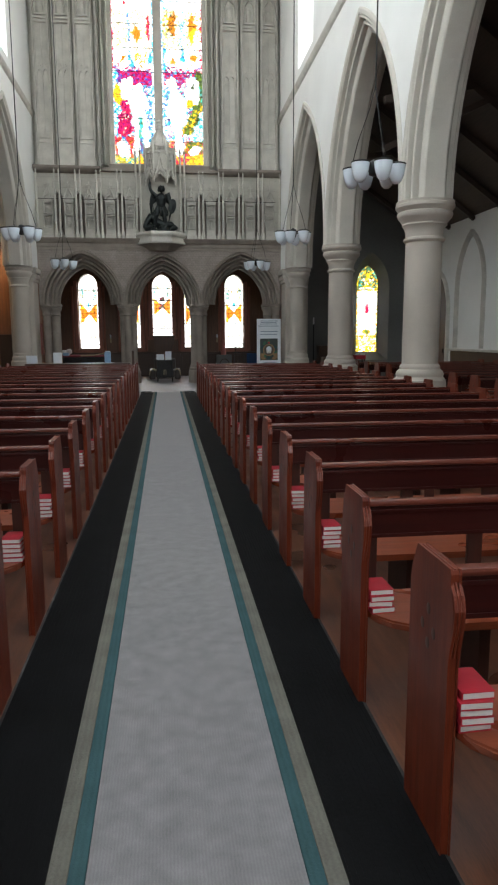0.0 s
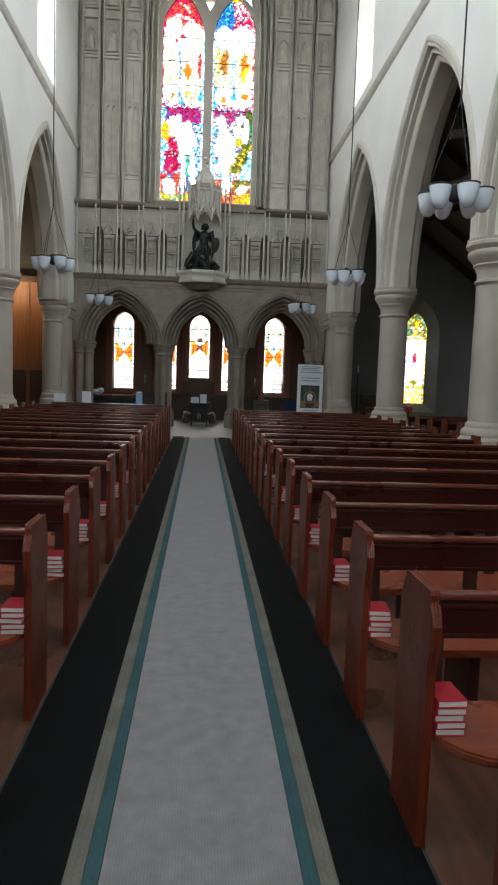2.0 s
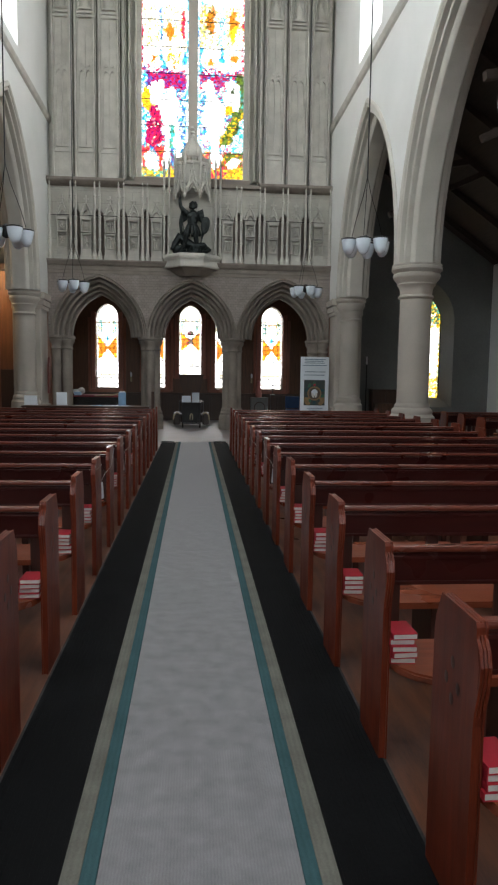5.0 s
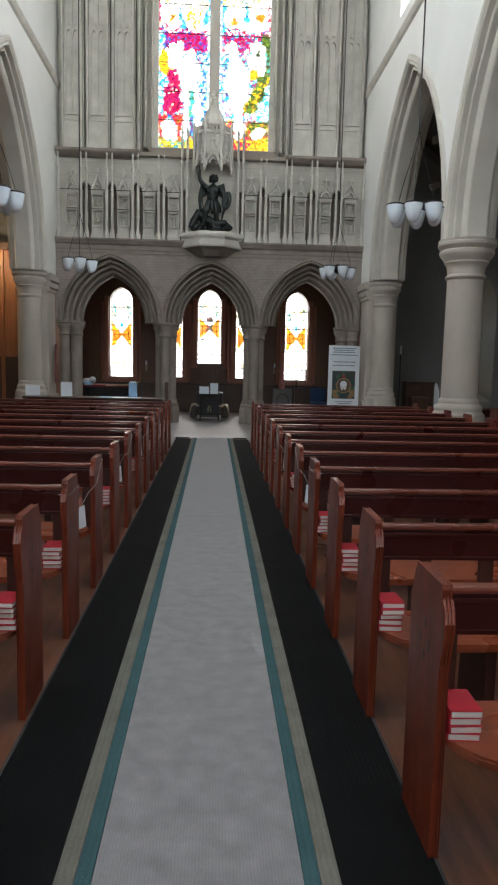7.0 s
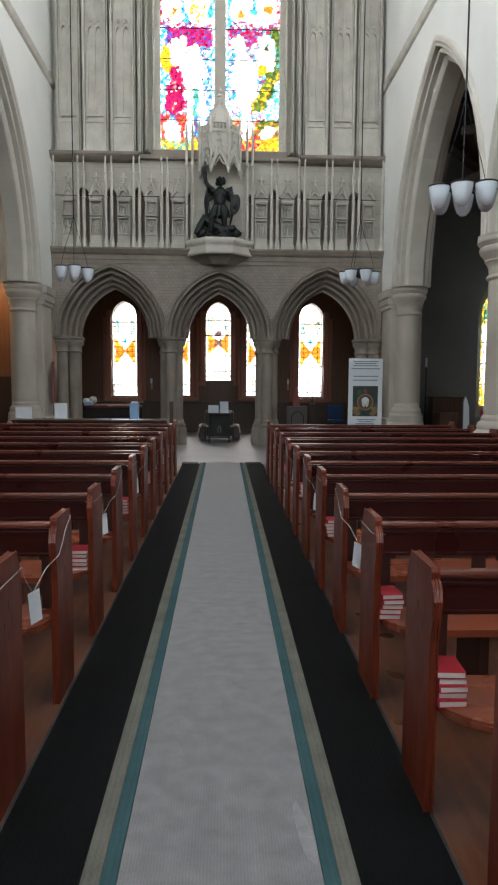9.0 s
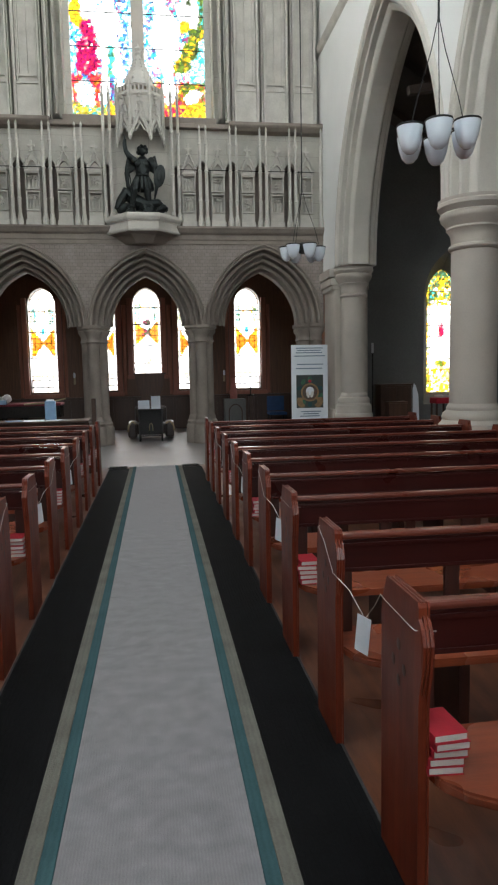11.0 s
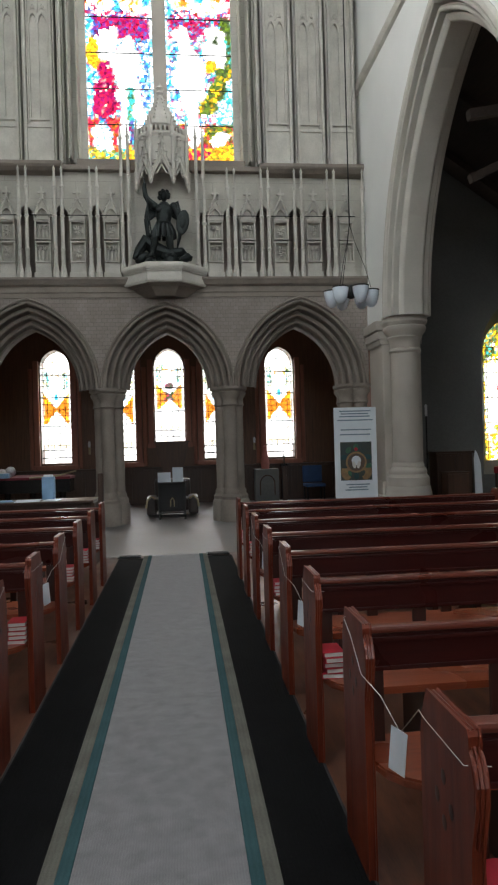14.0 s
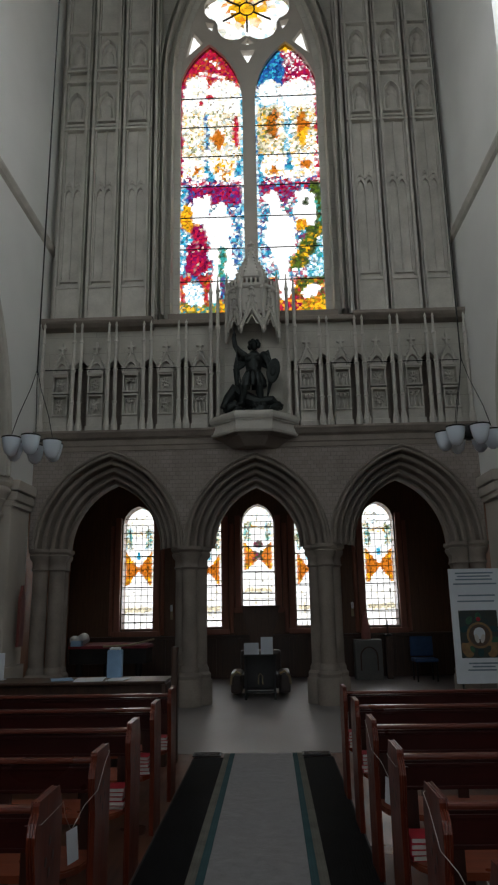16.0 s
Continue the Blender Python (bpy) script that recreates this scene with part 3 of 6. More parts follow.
for s in (-1, 1):
    bm = bmesh.new()
    for r in RIBS:
        box(bm, *sorted((XC + s * (r - 0.02), XC + s * (r + 0.02))), YW + 0.10, YW + 0.45, 7.12, 18.9, 0.012)
        for q in (-0.045, 0.045):
            box(bm, *sorted((XC + s * (r + q - 0.012), XC + s * (r + q + 0.012))), YW + 0.17, YW + 0.45, 7.12, 18.9, 0.006)
    part("rib", bm, "carved", wall_up)
    bm = bmesh.new()
    for i in (1, 3, 5):
        a, b = sorted((XC + s * RIBS[i], XC + s * (RIBS[i + 1] if i < 6 else 3.98)))
        m = (a + b) / 2
        box(bm, a, b, YW + 0.24, YW + 0.45, 7.15, 18.9)
        # base panel with its moulded top
        box(bm, a, b, YW + 0.17, YW + 0.25, 7.15, 7.82, 0.01)
        box(bm, a, b, YW + 0.145, YW + 0.25, 7.82, 7.88, 0.012)
        box(bm, a, b, YW + 0.19, YW + 0.25, 7.98, 8.03, 0.008)
        # two tall blind lights with small heads
        for x in (a + 0.075, m, b - 0.075):
            box(bm, x - 0.014, x + 0.014, YW + 0.19, YW + 0.25, 8.03, 10.0, 0.006)
        for q in (-0.088, 0.088):
            arch_sweep(bm, 0.082, 0.15, [(0.0, 0.25), (0.0, 0.19), (0.022, 0.18), (0.03, 0.25)], lambda u, v, w: Vector((m + q + u, YW + w, 9.94 + v)), 5, 0.05)
            lathe(bm, [(0.03, -0.03), (0.045, 0.0), (0.03, 0.03)], 8, (m + q, YW + 0.22, 10.20), (1, 0.5))
            tube(bm, [(m + q - 0.05, YW + 0.21, 10.13), (m + q, YW + 0.20, 10.26), (m + q + 0.05, YW + 0.21, 10.13)], 0.011, 5)
        box(bm, m - 0.012, m + 0.012, YW + 0.20, YW + 0.25, 10.1, 11.44, 0.005)
        # two rows of small niches between thin bands
        for z, d in ((11.44, 0.13), (11.56, 0.17), (12.62, 0.13), (12.90, 0.13), (13.9, 0.15)):
            box(bm, a - 0.06, b + 0.06, YW + d, YW + 0.25, z, z + 0.055, 0.015)
        for z, hh in ((11.66, 0.9), (13.02, 0.85)):
            arch_sweep(bm, 0.19, 0.30, [(0.0, 0.25), (0.0, 0.15), (0.03, 0.13), (0.05, 0.18), (0.05, 0.25)], lambda u, v, w: Vector((m + u, YW + w, z + hh * 0.5 + v)), 6, hh * 0.5)
            box(bm, m - 0.19, m + 0.19, YW + 0.15, YW + 0.25, z, z + 0.06, 0.008)
            lathe(bm, [(0.03, 0.06), (0.10, 0.08), (0.115, 0.2), (0.09, 0.36), (0.05, 0.43), (0.07, 0.5), (0.05, 0.57), (0.01, 0.6)], 10, (m, YW + 0.23, z), (1, 0.5))
    part("wall_tracery", bm, "carved", wall_up, "blind tracery panels in stone")


# ---- great window ----
def circle(cx, cz, r, n=28):
    return [(cx + r * math.cos(2 * math.pi * i / n), cz + r * math.sin(2 * math.pi * i / n)) for i in range(n)]


def foils(cx, cz, rc, rf, n=6, m=8):
    """A rose of n round lobes."""
    out = []
    for k in range(n):
        a0 = 2 * math.pi * k / n
        for i in range(m + 1):
            t = -1.25 + 2.5 * i / m
            out.append((cx + rc * math.cos(a0) + rf * math.cos(a0 + t), cz + rc * math.sin(a0) + rf * math.sin(a0 + t)))
    return out


LIGHTS = [(-0.8325, 0.6975), (0.8325, 0.6975)]
LSP, LH = 12.25, 1.45
great = thing("window_great", "tall stained glass window of two pointed lights under a rose", "window", (XC, YW, 7.2))
great["kind"] = "structure"


def put_g(u, v, w):
    return Vector((u, w, v - 7.2))


def light_loop(c, a, z0, zs, h, n=10):
    return [(c - a, z0), (c + a, z0)] + [(c + u, zs + v) for u, v in reversed(pointed(a, h, 0, n))]


holes = [light_loop(c, a, 7.30, LSP, LH) for c, a in LIGHTS]
RZ = 14.66
holes.append(foils(0, RZ, 0.60, 0.36))
holes.append([(-0.17, 13.50), (0.0, 13.16), (0.17, 13.50)])
for s in (-1, 1):
    tri = [(s * 1.36, 13.35), (s * 1.20, 14.05), (s * 0.98, 13.72)]
    holes.append(tri)
for k in range(6):
    t = math.pi / 6 + k * math.pi / 3
    if math.sin(t) < 0.9:
        holes.append([(0.83 * math.cos(t), RZ + 0.83 * math.sin(t)), (1.0 * math.cos(t - 0.15), RZ + 1.0 * math.sin(t - 0.15)), (1.02 * math.cos(t), RZ + 1.02 * math.sin(t)), (1.0 * math.cos(t + 0.15), RZ + 1.0 * math.sin(t + 0.15))])
hole2 = [(-GW, 7.22), (GW, 7.22)] + [(u, GSP + v) for u, v in reversed(pointed(GW, GH, 0, 16))]
part("tracery", plate(hole2, holes, lambda u, v, w: put_g(u, v, 0.36 + w), 0.16), "column", great, "stone mullion and tracery")

PAL = {"r": (0.34, 0.008, 0.03), "m": (0.17, 0.004, 0.055), "y": (0.62, 0.33, 0.012), "o": (0.40, 0.115, 0.010), "b": (0.012, 0.06, 0.22), "c": (0.03, 0.27, 0.40),
       "t": (0.03, 0.24, 0.22), "g": (0.07, 0.11, 0.012), "k": (0.025, 0.04, 0.015), "w": (0.95, 0.95, 0.93), "p": (0.55, 0.50, 0.36), "v": (0.10, 0.012, 0.14), "l": (0.42, 0.55, 0.60)}


def blob(u, v, cx, cy, rx, ry):
    return ((u - cx) / rx) ** 2 + ((v - cy) / ry) ** 2 < 1


def streak(u, v, u0, v0, u1, v1, w):
    """True within w of the line between two points (v counts five times, as the lights are tall)."""
    dx, dy = u1 - u0, 5 * (v1 - v0)
    t = max(0.0, min(1.0, ((u - u0) * dx + 5 * (v - v0) * dy) / (dx * dx + dy * dy)))
    return math.hypot(u - u0 - t * dx, 5 * (v - v0) - t * dy) < w


def pale(u, v, rnd, tint):
    """White glass with faint tinted drapery."""
    return tint if rnd.random() < 0.16 else rnd.choice("wwwpwwlwww")


def left_upper(u, v, rnd):
    if u < 0.07:
        return rnd.choice("mrm")
    if v < 0.55:
        if blob(u, v, 0.29, 0.515, 0.07, 0.016):
            return "o"
        if streak(u, v, 0.50, 0.47, 0.45, 0.57, 0.05) or (u > 0.88 and v > 0.49):
            return rnd.choice("cbc")
        if blob(u, v, 0.70, 0.52, 0.12, 0.035):
            return rnd.choice("ywoy")
        if v < 0.48:
            return rnd.choice("mrwmbwr")
        return pale(u, v, rnd, "y")
    if v < 0.74:
        if streak(u, v, 0.45, 0.60, 0.45, 0.72, 0.035):
            return rnd.choice("cbl")
        if blob(u, v, 0.62, 0.63, 0.07, 0.04) or streak(u, v, 0.92, 0.60, 0.90, 0.72, 0.025):
            return "o" if u < 0.8 else "r"
        return rnd.choice("ppwpgywplwp")
    if blob(u, v, 0.48, 0.79, 0.07, 0.018) or blob(u, v, 0.36, 0.77, 0.05, 0.012):
        return "r"
    if blob(u, v, 0.30, 0.84, 0.19, 0.042) or blob(u, v, 0.70, 0.81, 0.23, 0.055) or v < 0.83:
        return pale(u, v, rnd, "p")
    if streak(u, v, 0.35, 0.90, 0.72, 0.87, 0.03) or streak(u, v, 0.42, 0.96, 0.66, 0.91, 0.022):
        return rnd.choice("wow")
    return rnd.choice("rrmror")


def right_upper(u, v, rnd):
    if u > 0.93 and v > 0.6:
        return rnd.choice("rmr")
    if v < 0.57:
        if blob(u, v, 0.28, 0.505, 0.07, 0.016) or blob(u, v, 0.76, 0.525, 0.075, 0.02):
            return "o"
        if streak(u, v, 0.49, 0.52, 0.51, 0.57, 0.05) or u < 0.08:
            return rnd.choice("cbc")
        if u > 0.88:
            return rnd.choice("rwr")
        if v < 0.48:
            return rnd.choice("mwrcwbr")
        return pale(u, v, rnd, "y")
    if v < 0.75:
        if blob(u, v, 0.27, 0.68, 0.09, 0.055):
            return "o" if rnd.random() < 0.7 else "k"
        if blob(u, v, 0.72, 0.66, 0.09, 0.065):
            return "o" if v > 0.66 else "y"
        if u < 0.2:
            return rnd.choice("pgpyp")
        if streak(u, v, 0.50, 0.58, 0.50, 0.74, 0.05):
            return rnd.choice("clcw")
        return rnd.choice("wppgwpyp")
    if blob(u, v, 0.24, 0.81, 0.19, 0.05) or blob(u, v, 0.66, 0.80, 0.26, 0.055):
        return pale(u, v, rnd, "l")
    if v < 0.80:
        return rnd.choice("lcw") if u < 0.5 else pale(u, v, rnd, "p")
    if streak(u, v, 0.30, 0.845, 0.46, 0.82, 0.035) or v > 0.975:
        return "y"
    return rnd.choice("bcbb") if u < 0.45 else rnd.choice("rmmrw")


def left_design(u, v, rnd):
    if u < 0.045:
        return "w" if v < 0.36 else rnd.choice("mrr")
    if u > 0.965:
        return rnd.choice("lcw")
    if v > 0.455:
        return left_upper(u, v, rnd)
    # the pale standing figure and its companion
    if blob(u, v, 0.63, 0.305, 0.17, 0.07) or blob(u, v, 0.66, 0.365, 0.08, 0.028) or streak(u, v, 0.56, 0.27, 0.56, 0.06, 0.06) or streak(u, v, 0.76, 0.25, 0.80, 0.08, 0.055):
        return "w"
    if blob(u, v, 0.34, 0.365, 0.12, 0.045) or streak(u, v, 0.40, 0.34, 0.52, 0.27, 0.06) or blob(u, v, 0.43, 0.40, 0.07, 0.02):
        return "w"
    if streak(u, v, 0.67, 0.22, 0.68, 0.14, 0.06):
        return rnd.choice("tgt")
    if blob(u, v, 0.29, 0.20, 0.18, 0.065) or blob(u, v, 0.33, 0.265, 0.12, 0.05):
        return "p" if rnd.random() < 0.05 else rnd.choice("rmmrm")
    if blob(u, v, 0.19, 0.335, 0.15, 0.052):
        return "y" if rnd.random() < 0.7 else "o"
    if blob(u, v, 0.25, 0.075, 0.15, 0.042):
        return rnd.choice("wlwwc")
    if v < 0.045:
        return rnd.choice("ygctgy") if u < 0.6 else rnd.choice("yyog")
    if v < 0.14:
        return rnd.choice("rror") if (u < 0.22 or 0.36 < u < 0.5) else rnd.choice("bcbtm")
    if u < 0.16:
        return rnd.choice("clcbwc")
    if v > 0.385:
        return rnd.choice("mrvmbmr") if u > 0.25 else rnd.choice("bvbm")
    if u > 0.84:
        return rnd.choice("bclcwb")
    return rnd.choice("bmclrwc")


def right_design(u, v, rnd):
    if u < 0.035 or u > 0.96:
        return rnd.choice("lcwb")
    if v > 0.455:
        return right_upper(u, v, rnd)
    if streak(u, v, 0.22, 0.41, 0.36, 0.30, 0.10) or blob(u, v, 0.34, 0.27, 0.21, 0.09) or streak(u, v, 0.34, 0.24, 0.38, 0.07, 0.10):
        return "w"
    if blob(u, v, 0.72, 0.385, 0.06, 0.014):
        return "k"
    if blob(u, v, 0.70, 0.405, 0.15, 0.028) or blob(u, v, 0.81, 0.35, 0.09, 0.055) or blob(u, v, 0.66, 0.355, 0.09, 0.03):
        return "w"
    if blob(u, v, 0.68, 0.305, 0.13, 0.026):
        return "y" if rnd.random() < 0.7 else "o"
    if streak(u, v, 0.90, 0.295, 0.56, 0.17, 0.12):
        return rnd.choice("gkgykgk")
    if blob(u, v, 0.76, 0.075, 0.13, 0.022):
        return "w"
    if v < 0.05:
        return rnd.choice("yygyoy") if u > 0.58 else rnd.choice("rmry")
    if v < 0.12:
        return rnd.choice("gkygro") if u > 0.5 else rnd.choice("ryrt")
    if u > 0.66 and v < 0.28:
        return rnd.choice("clwctl")
    if v > 0.39:
        return rnd.choice("mcrbrm") if u < 0.8 else rnd.choice("kgk")
    if u > 0.8:
        return rnd.choice("gktk")
    if u < 0.2:
        return rnd.choice("bclcwm")
    return rnd.choice("cbmtrw")


def chapel_design(u, v, rnd):
    """White grid below, an orange hourglass, a pale roundel between teal scrolls, pale tracery at the top."""
    e = abs(u - 0.5)
    if e > 0.43:
        return "w" if v < 0.36 else rnd.choice("wpw")
    if v < 0.30:
        return "p" if 0.13 < v < 0.17 or rnd.random() < 0.12 else "w"
    if 0.34 < v < 0.62 and e > 0.42 * max(0.0, abs(v - 0.475) - 0.015) / 0.135:
        return "o" if abs(v - 0.47) < 0.06 or rnd.random() < 0.6 else "y"
    if 0.56 < v < 0.62 and e < 0.07:
        return "c"
    if blob(u, v, 0.5, 0.685, 0.24, 0.052):
        return "w"
    if 0.64 <= v < 0.82 and e > 0.24 - 0.6 * abs(v - 0.74):
        return rnd.choice("tplpgl")
    if 0.75 <= v < 0.79:
        return rnd.choice("pwy")
    if v >= 0.82:
        return rnd.choice("wpwwwlw")
    return "w"


def crest_design(u, v, rnd):
    """As the others, with a small dark figure in the middle."""
    if blob(u, v, 0.5, 0.60, 0.16, 0.035) or streak(u, v, 0.38, 0.45, 0.62, 0.53, 0.06) or streak(u, v, 0.62, 0.45, 0.38, 0.53, 0.06):
        return rnd.choice("kmk")
    return chapel_design(u, v, rnd)


def aisle_design(u, v, rnd):
    e = abs(u - 0.5)
    if e > 0.42:
        return rnd.choice("gkyg")
    if v < 0.20:
        return rnd.choice("yywyypy")
    if v < 0.27 and blob(u, v, 0.5, 0.235, 0.22, 0.03):
        return rnd.choice("gyg")
    if blob(u, v, 0.5, 0.50, 0.11, 0.05) or streak(u, v, 0.56, 0.47, 0.50, 0.56, 0.05):
        return rnd.choice("rmr")
    if v > 0.90 or (v > 0.74 and e > 0.16 + 0.10 * math.sin(v * 70.0)):
        return rnd.choice("kgtky")
    if v > 0.70:
        return rnd.choice("ywyyg")
    return rnd.choice("wwpwww")


def rose_design(u, v, rnd):
    r = math.hypot(u - 0.5, v - 0.5)
    if r < 0.15:
        return "y"
    if r > 0.3:
        return rnd.choice("wwlwwpw")
    return rnd.choice("ywwyp") if rnd.random() < 0.85 else "o"


class Drift:
    """Picks that stay alike over a hand's breadth of glass."""
    def __init__(self, seed):
        self.seed, self.odd, self.value = seed, random.Random(seed), 0.0

    def at(self, u, v):
        a = noise.noise(Vector((u * 4.6, v * 4.6, self.seed * 3.7)))
        b = noise.noise(Vector((u * 11.0, v * 11.0, self.seed * 1.3)))
        self.value = (1.7 * a + 0.9 * b) * 1.3 + 10.0

    def random(self):
        return self.odd.random()

    def choice(self, options):
        return options[int((self.value % 1.0) * len(options))]


def glass_pane(loop, design, put, cell, seed, sway=0.0):
    """Glass pieces: an uneven net of small panes cut to the loop, each with its colour."""
    rnd, hue = random.Random(seed), Drift(seed)
    us, vs = [p[0] for p in loop], [p[1] for p in loop]
    u0, u1, v0, v1 = min(us), max(us), min(vs), max(vs)
    nu, nv = max(3, round((u1 - u0) / cell)), max(3, round((v1 - v0) / cell))
    cu, cv = (u1 - u0) / nu, (v1 - v0) / nv
    grid = [[(u0 + (i + (rnd.uniform(-0.46, 0.46) if 0 < i < nu else 0)) * cu, v0 + (j + (rnd.uniform(-0.46, 0.46) if 0 < j < nv else 0)) * cv) for i in range(nu + 1)] for j in range(nv + 1)]

    def span(v):
        xs = []
        for i in range(len(loop)):
            (a, b), (c, d) = loop[i], loop[(i + 1) % len(loop)]
            if (b <= v < d) or (d <= v < b):
                xs.append(a + (c - a) * (v - b) / (d - b))
        return (min(xs), max(xs)) if xs else (None, None)

    def bent(a, b):
        """Where in the drawing a place lies; hand-drawn outlines waver."""
        p = Vector((a * 4.2, b * 4.2, seed))
        da = noise.noise(p) * 0.075 + noise.noise(p * 2.7) * 0.04
        db = noise.noise(p + Vector((9, 5, 3))) * 0.075 + noise.noise(p * 2.7 + Vector((4, 8, 1))) * 0.04
        k = sway * (u1 - u0)
        u, v = (a + da * k - u0) / (u1 - u0), (b + db * k - v0) / (v1 - v0)
        edge = (a - u0) / (u1 - u0)
        return (edge if edge < 0.06 or edge > 0.94 else min(0.94, max(0.06, u))), min(1.0, max(0.0, v))

    tone = []
    for row in grid:
        line = []
        for a, b in row:
            hue.at(a, b)
            c, k = PAL[design(*bent(a, b), hue)], rnd.uniform(0.65, 1.3)
            line.append([x * k for x in c])
        tone.append(line)
    bm = bmesh.new()
    col = bm.loops.layers.float_color.new("glass")
    for j in range(nv):
        for i in range(nu):
            q = [grid[j][i], grid[j][i + 1], grid[j + 1][i + 1], grid[j + 1][i]]
            pts = []
            for a, b in q:
                lo, hi = span(min(max(b, v0 + 1e-4), v1 - 1e-4))
                pts.append((min(max(a, lo), hi), b) if lo is not None else (a, b))
            area = abs(sum(pts[k][0] * pts[(k + 1) % 4][1] - pts[(k + 1) % 4][0] * pts[k][1] for k in range(4))) / 2
            if area < 2e-5:
                continue
            mu, mv = sum(p[0] for p in pts) / 4, sum(p[1] for p in pts) / 4
            hue.at(mu, mv)
            key = design(*bent(mu, mv), hue)
            c = PAL[key]
            k = rnd.uniform(0.7, 1.8) if rnd.random() > 0.10 or key == "w" else 0.15
            f = bm.faces.new([bm.verts.new(put(a, b, 0)) for a, b in pts])
            ends = (tone[j][i], tone[j][i + 1], tone[j + 1][i + 1], tone[j + 1][i])
            for lp, e in zip(f.loops, ends):
                lp[col] = (*[min(1, 0.6 * c[q] * k + 0.4 * e[q]) for q in range(3)], 1)
    return bm


GL = 0.44
for i, (c, a) in enumerate(LIGHTS):
    pane = part("pane", glass_pane(holes[i], (left_design, right_design)[i], lambda u, v, w: put_g(u, v, GL), 0.046, 11 + i, 1.0), "stained", great, "many-coloured stained glass light with pale figures")
    pane["kind"] = "stuff"
    for k in range(1, 8):
        z = 7.30 + k * 0.72
        part("saddle_bar", B(c - a, c + a, GL - 0.03, GL - 0.012, z - 7.2 - 0.008, z - 7.2 + 0.008), "lead", great)
rose = part("rose_pane", glass_pane(holes[2], rose_design, lambda u, v, w: put_g(u, v, GL), 0.10, 31), "stained", great, "pale rose of stained glass with a yellow heart")
rose["kind"] = "stuff"
ring = bmesh.new()
for k in range(6):
    a0 = math.pi * k / 3 + math.pi / 6
    tube(ring, [(0.17 * math.cos(a0), GL - 0.02, RZ - 7.2 + 0.17 * math.sin(a0)), (0.62 * math.cos(a0), GL - 0.02, RZ - 7.2 + 0.62 * math.sin(a0))], 0.022)
tube(ring, [(0.17 * math.cos(t * math.pi / 10), GL - 0.02, RZ - 7.2 + 0.17 * math.sin(t * math.pi / 10)) for t in range(21)], 0.016)
part("rose_bar", ring, "lead", great)
for k, h in enumerate(holes[3:]):
    part("small_pane", glass_pane(h, lambda u, v, r: "w", lambda u, v, w: put_g(u, v, GL), 0.12, 40 + k), "stained", great)
bm = bmesh.new()
box(bm, XC - 2.4, XC + 2.4, YW + 1.6, YW + 1.64, 6.6, 17.0)
structure("backdrop_west", bm, "sky_board", "bright white sky outside the great window", "sky")


# ---- chapel behind the arches ----
CH0, CH1 = YW + 0.8, YB
structure("ceiling_chapel", B(-4.9, 4.8, CH0 - 0.02, 28.2, 5.0, 5.2), "dark_wood", "dark boarded chapel ceiling", "ceiling")
LANC = [(-2.99, 0.375, 1.14), (-1.26, 0.30, 1.16), (-0.06, 0.385, 1.64), (1.14, 0.30, 1.16), (2.87, 0.375, 1.14)]
ch_holes = [light_loop(c, a, z0, 3.62, 0.46 if a > 0.32 else 0.34, 6) for c, a, z0 in LANC]
chapel_wall = structure("wall_chapel", plate([(-4.8, 0), (4.8, 0), (4.8, 5.1), (-4.8, 5.1)], ch_holes, lambda u, v, w: Vector((XC + u, CH1 - 0.06 + w, v)), 0.4), "chapel_wood", "brown chapel wall with five narrow pointed windows", "wall")
# Brighter oak than the back wall, to carry the orange glow from the windows.
structure("wall_chapel_side", B(-5.0, -4.72, CH0 - 0.3, 28.0, 0, 5.1), "screen_wood", "panelled side wall of the chapel, window light in its orange-brown colour", "wall")
structure("wall_chapel_side", B(4.62, 4.9, CH0 - 0.3, 28.0, 0, 5.1), "screen_wood", "panelled side wall of the chapel, window light in its orange-brown colour", "wall")
bm = bmesh.new()
box(bm, -4.7, 4.6, CH1 - 0.14, CH1 - 0.062, 0, 0.92, 0.01)
box(bm, -4.7, 4.6, CH1 - 0.18, CH1 - 0.06, 0.90, 0.97, 0.015)
part("wainscot", bm, "dark_wood", chapel_wall, "dark wooden wainscot with a moulded top")
for x in [-4.2 + 0.6 * k for k in range(15)]:
    part("wainscot_stile", B(x - 0.04, x + 0.04, CH1 - 0.16, CH1 - 0.13, 0.05, 0.9, 0.006), "dark_wood", chapel_wall)

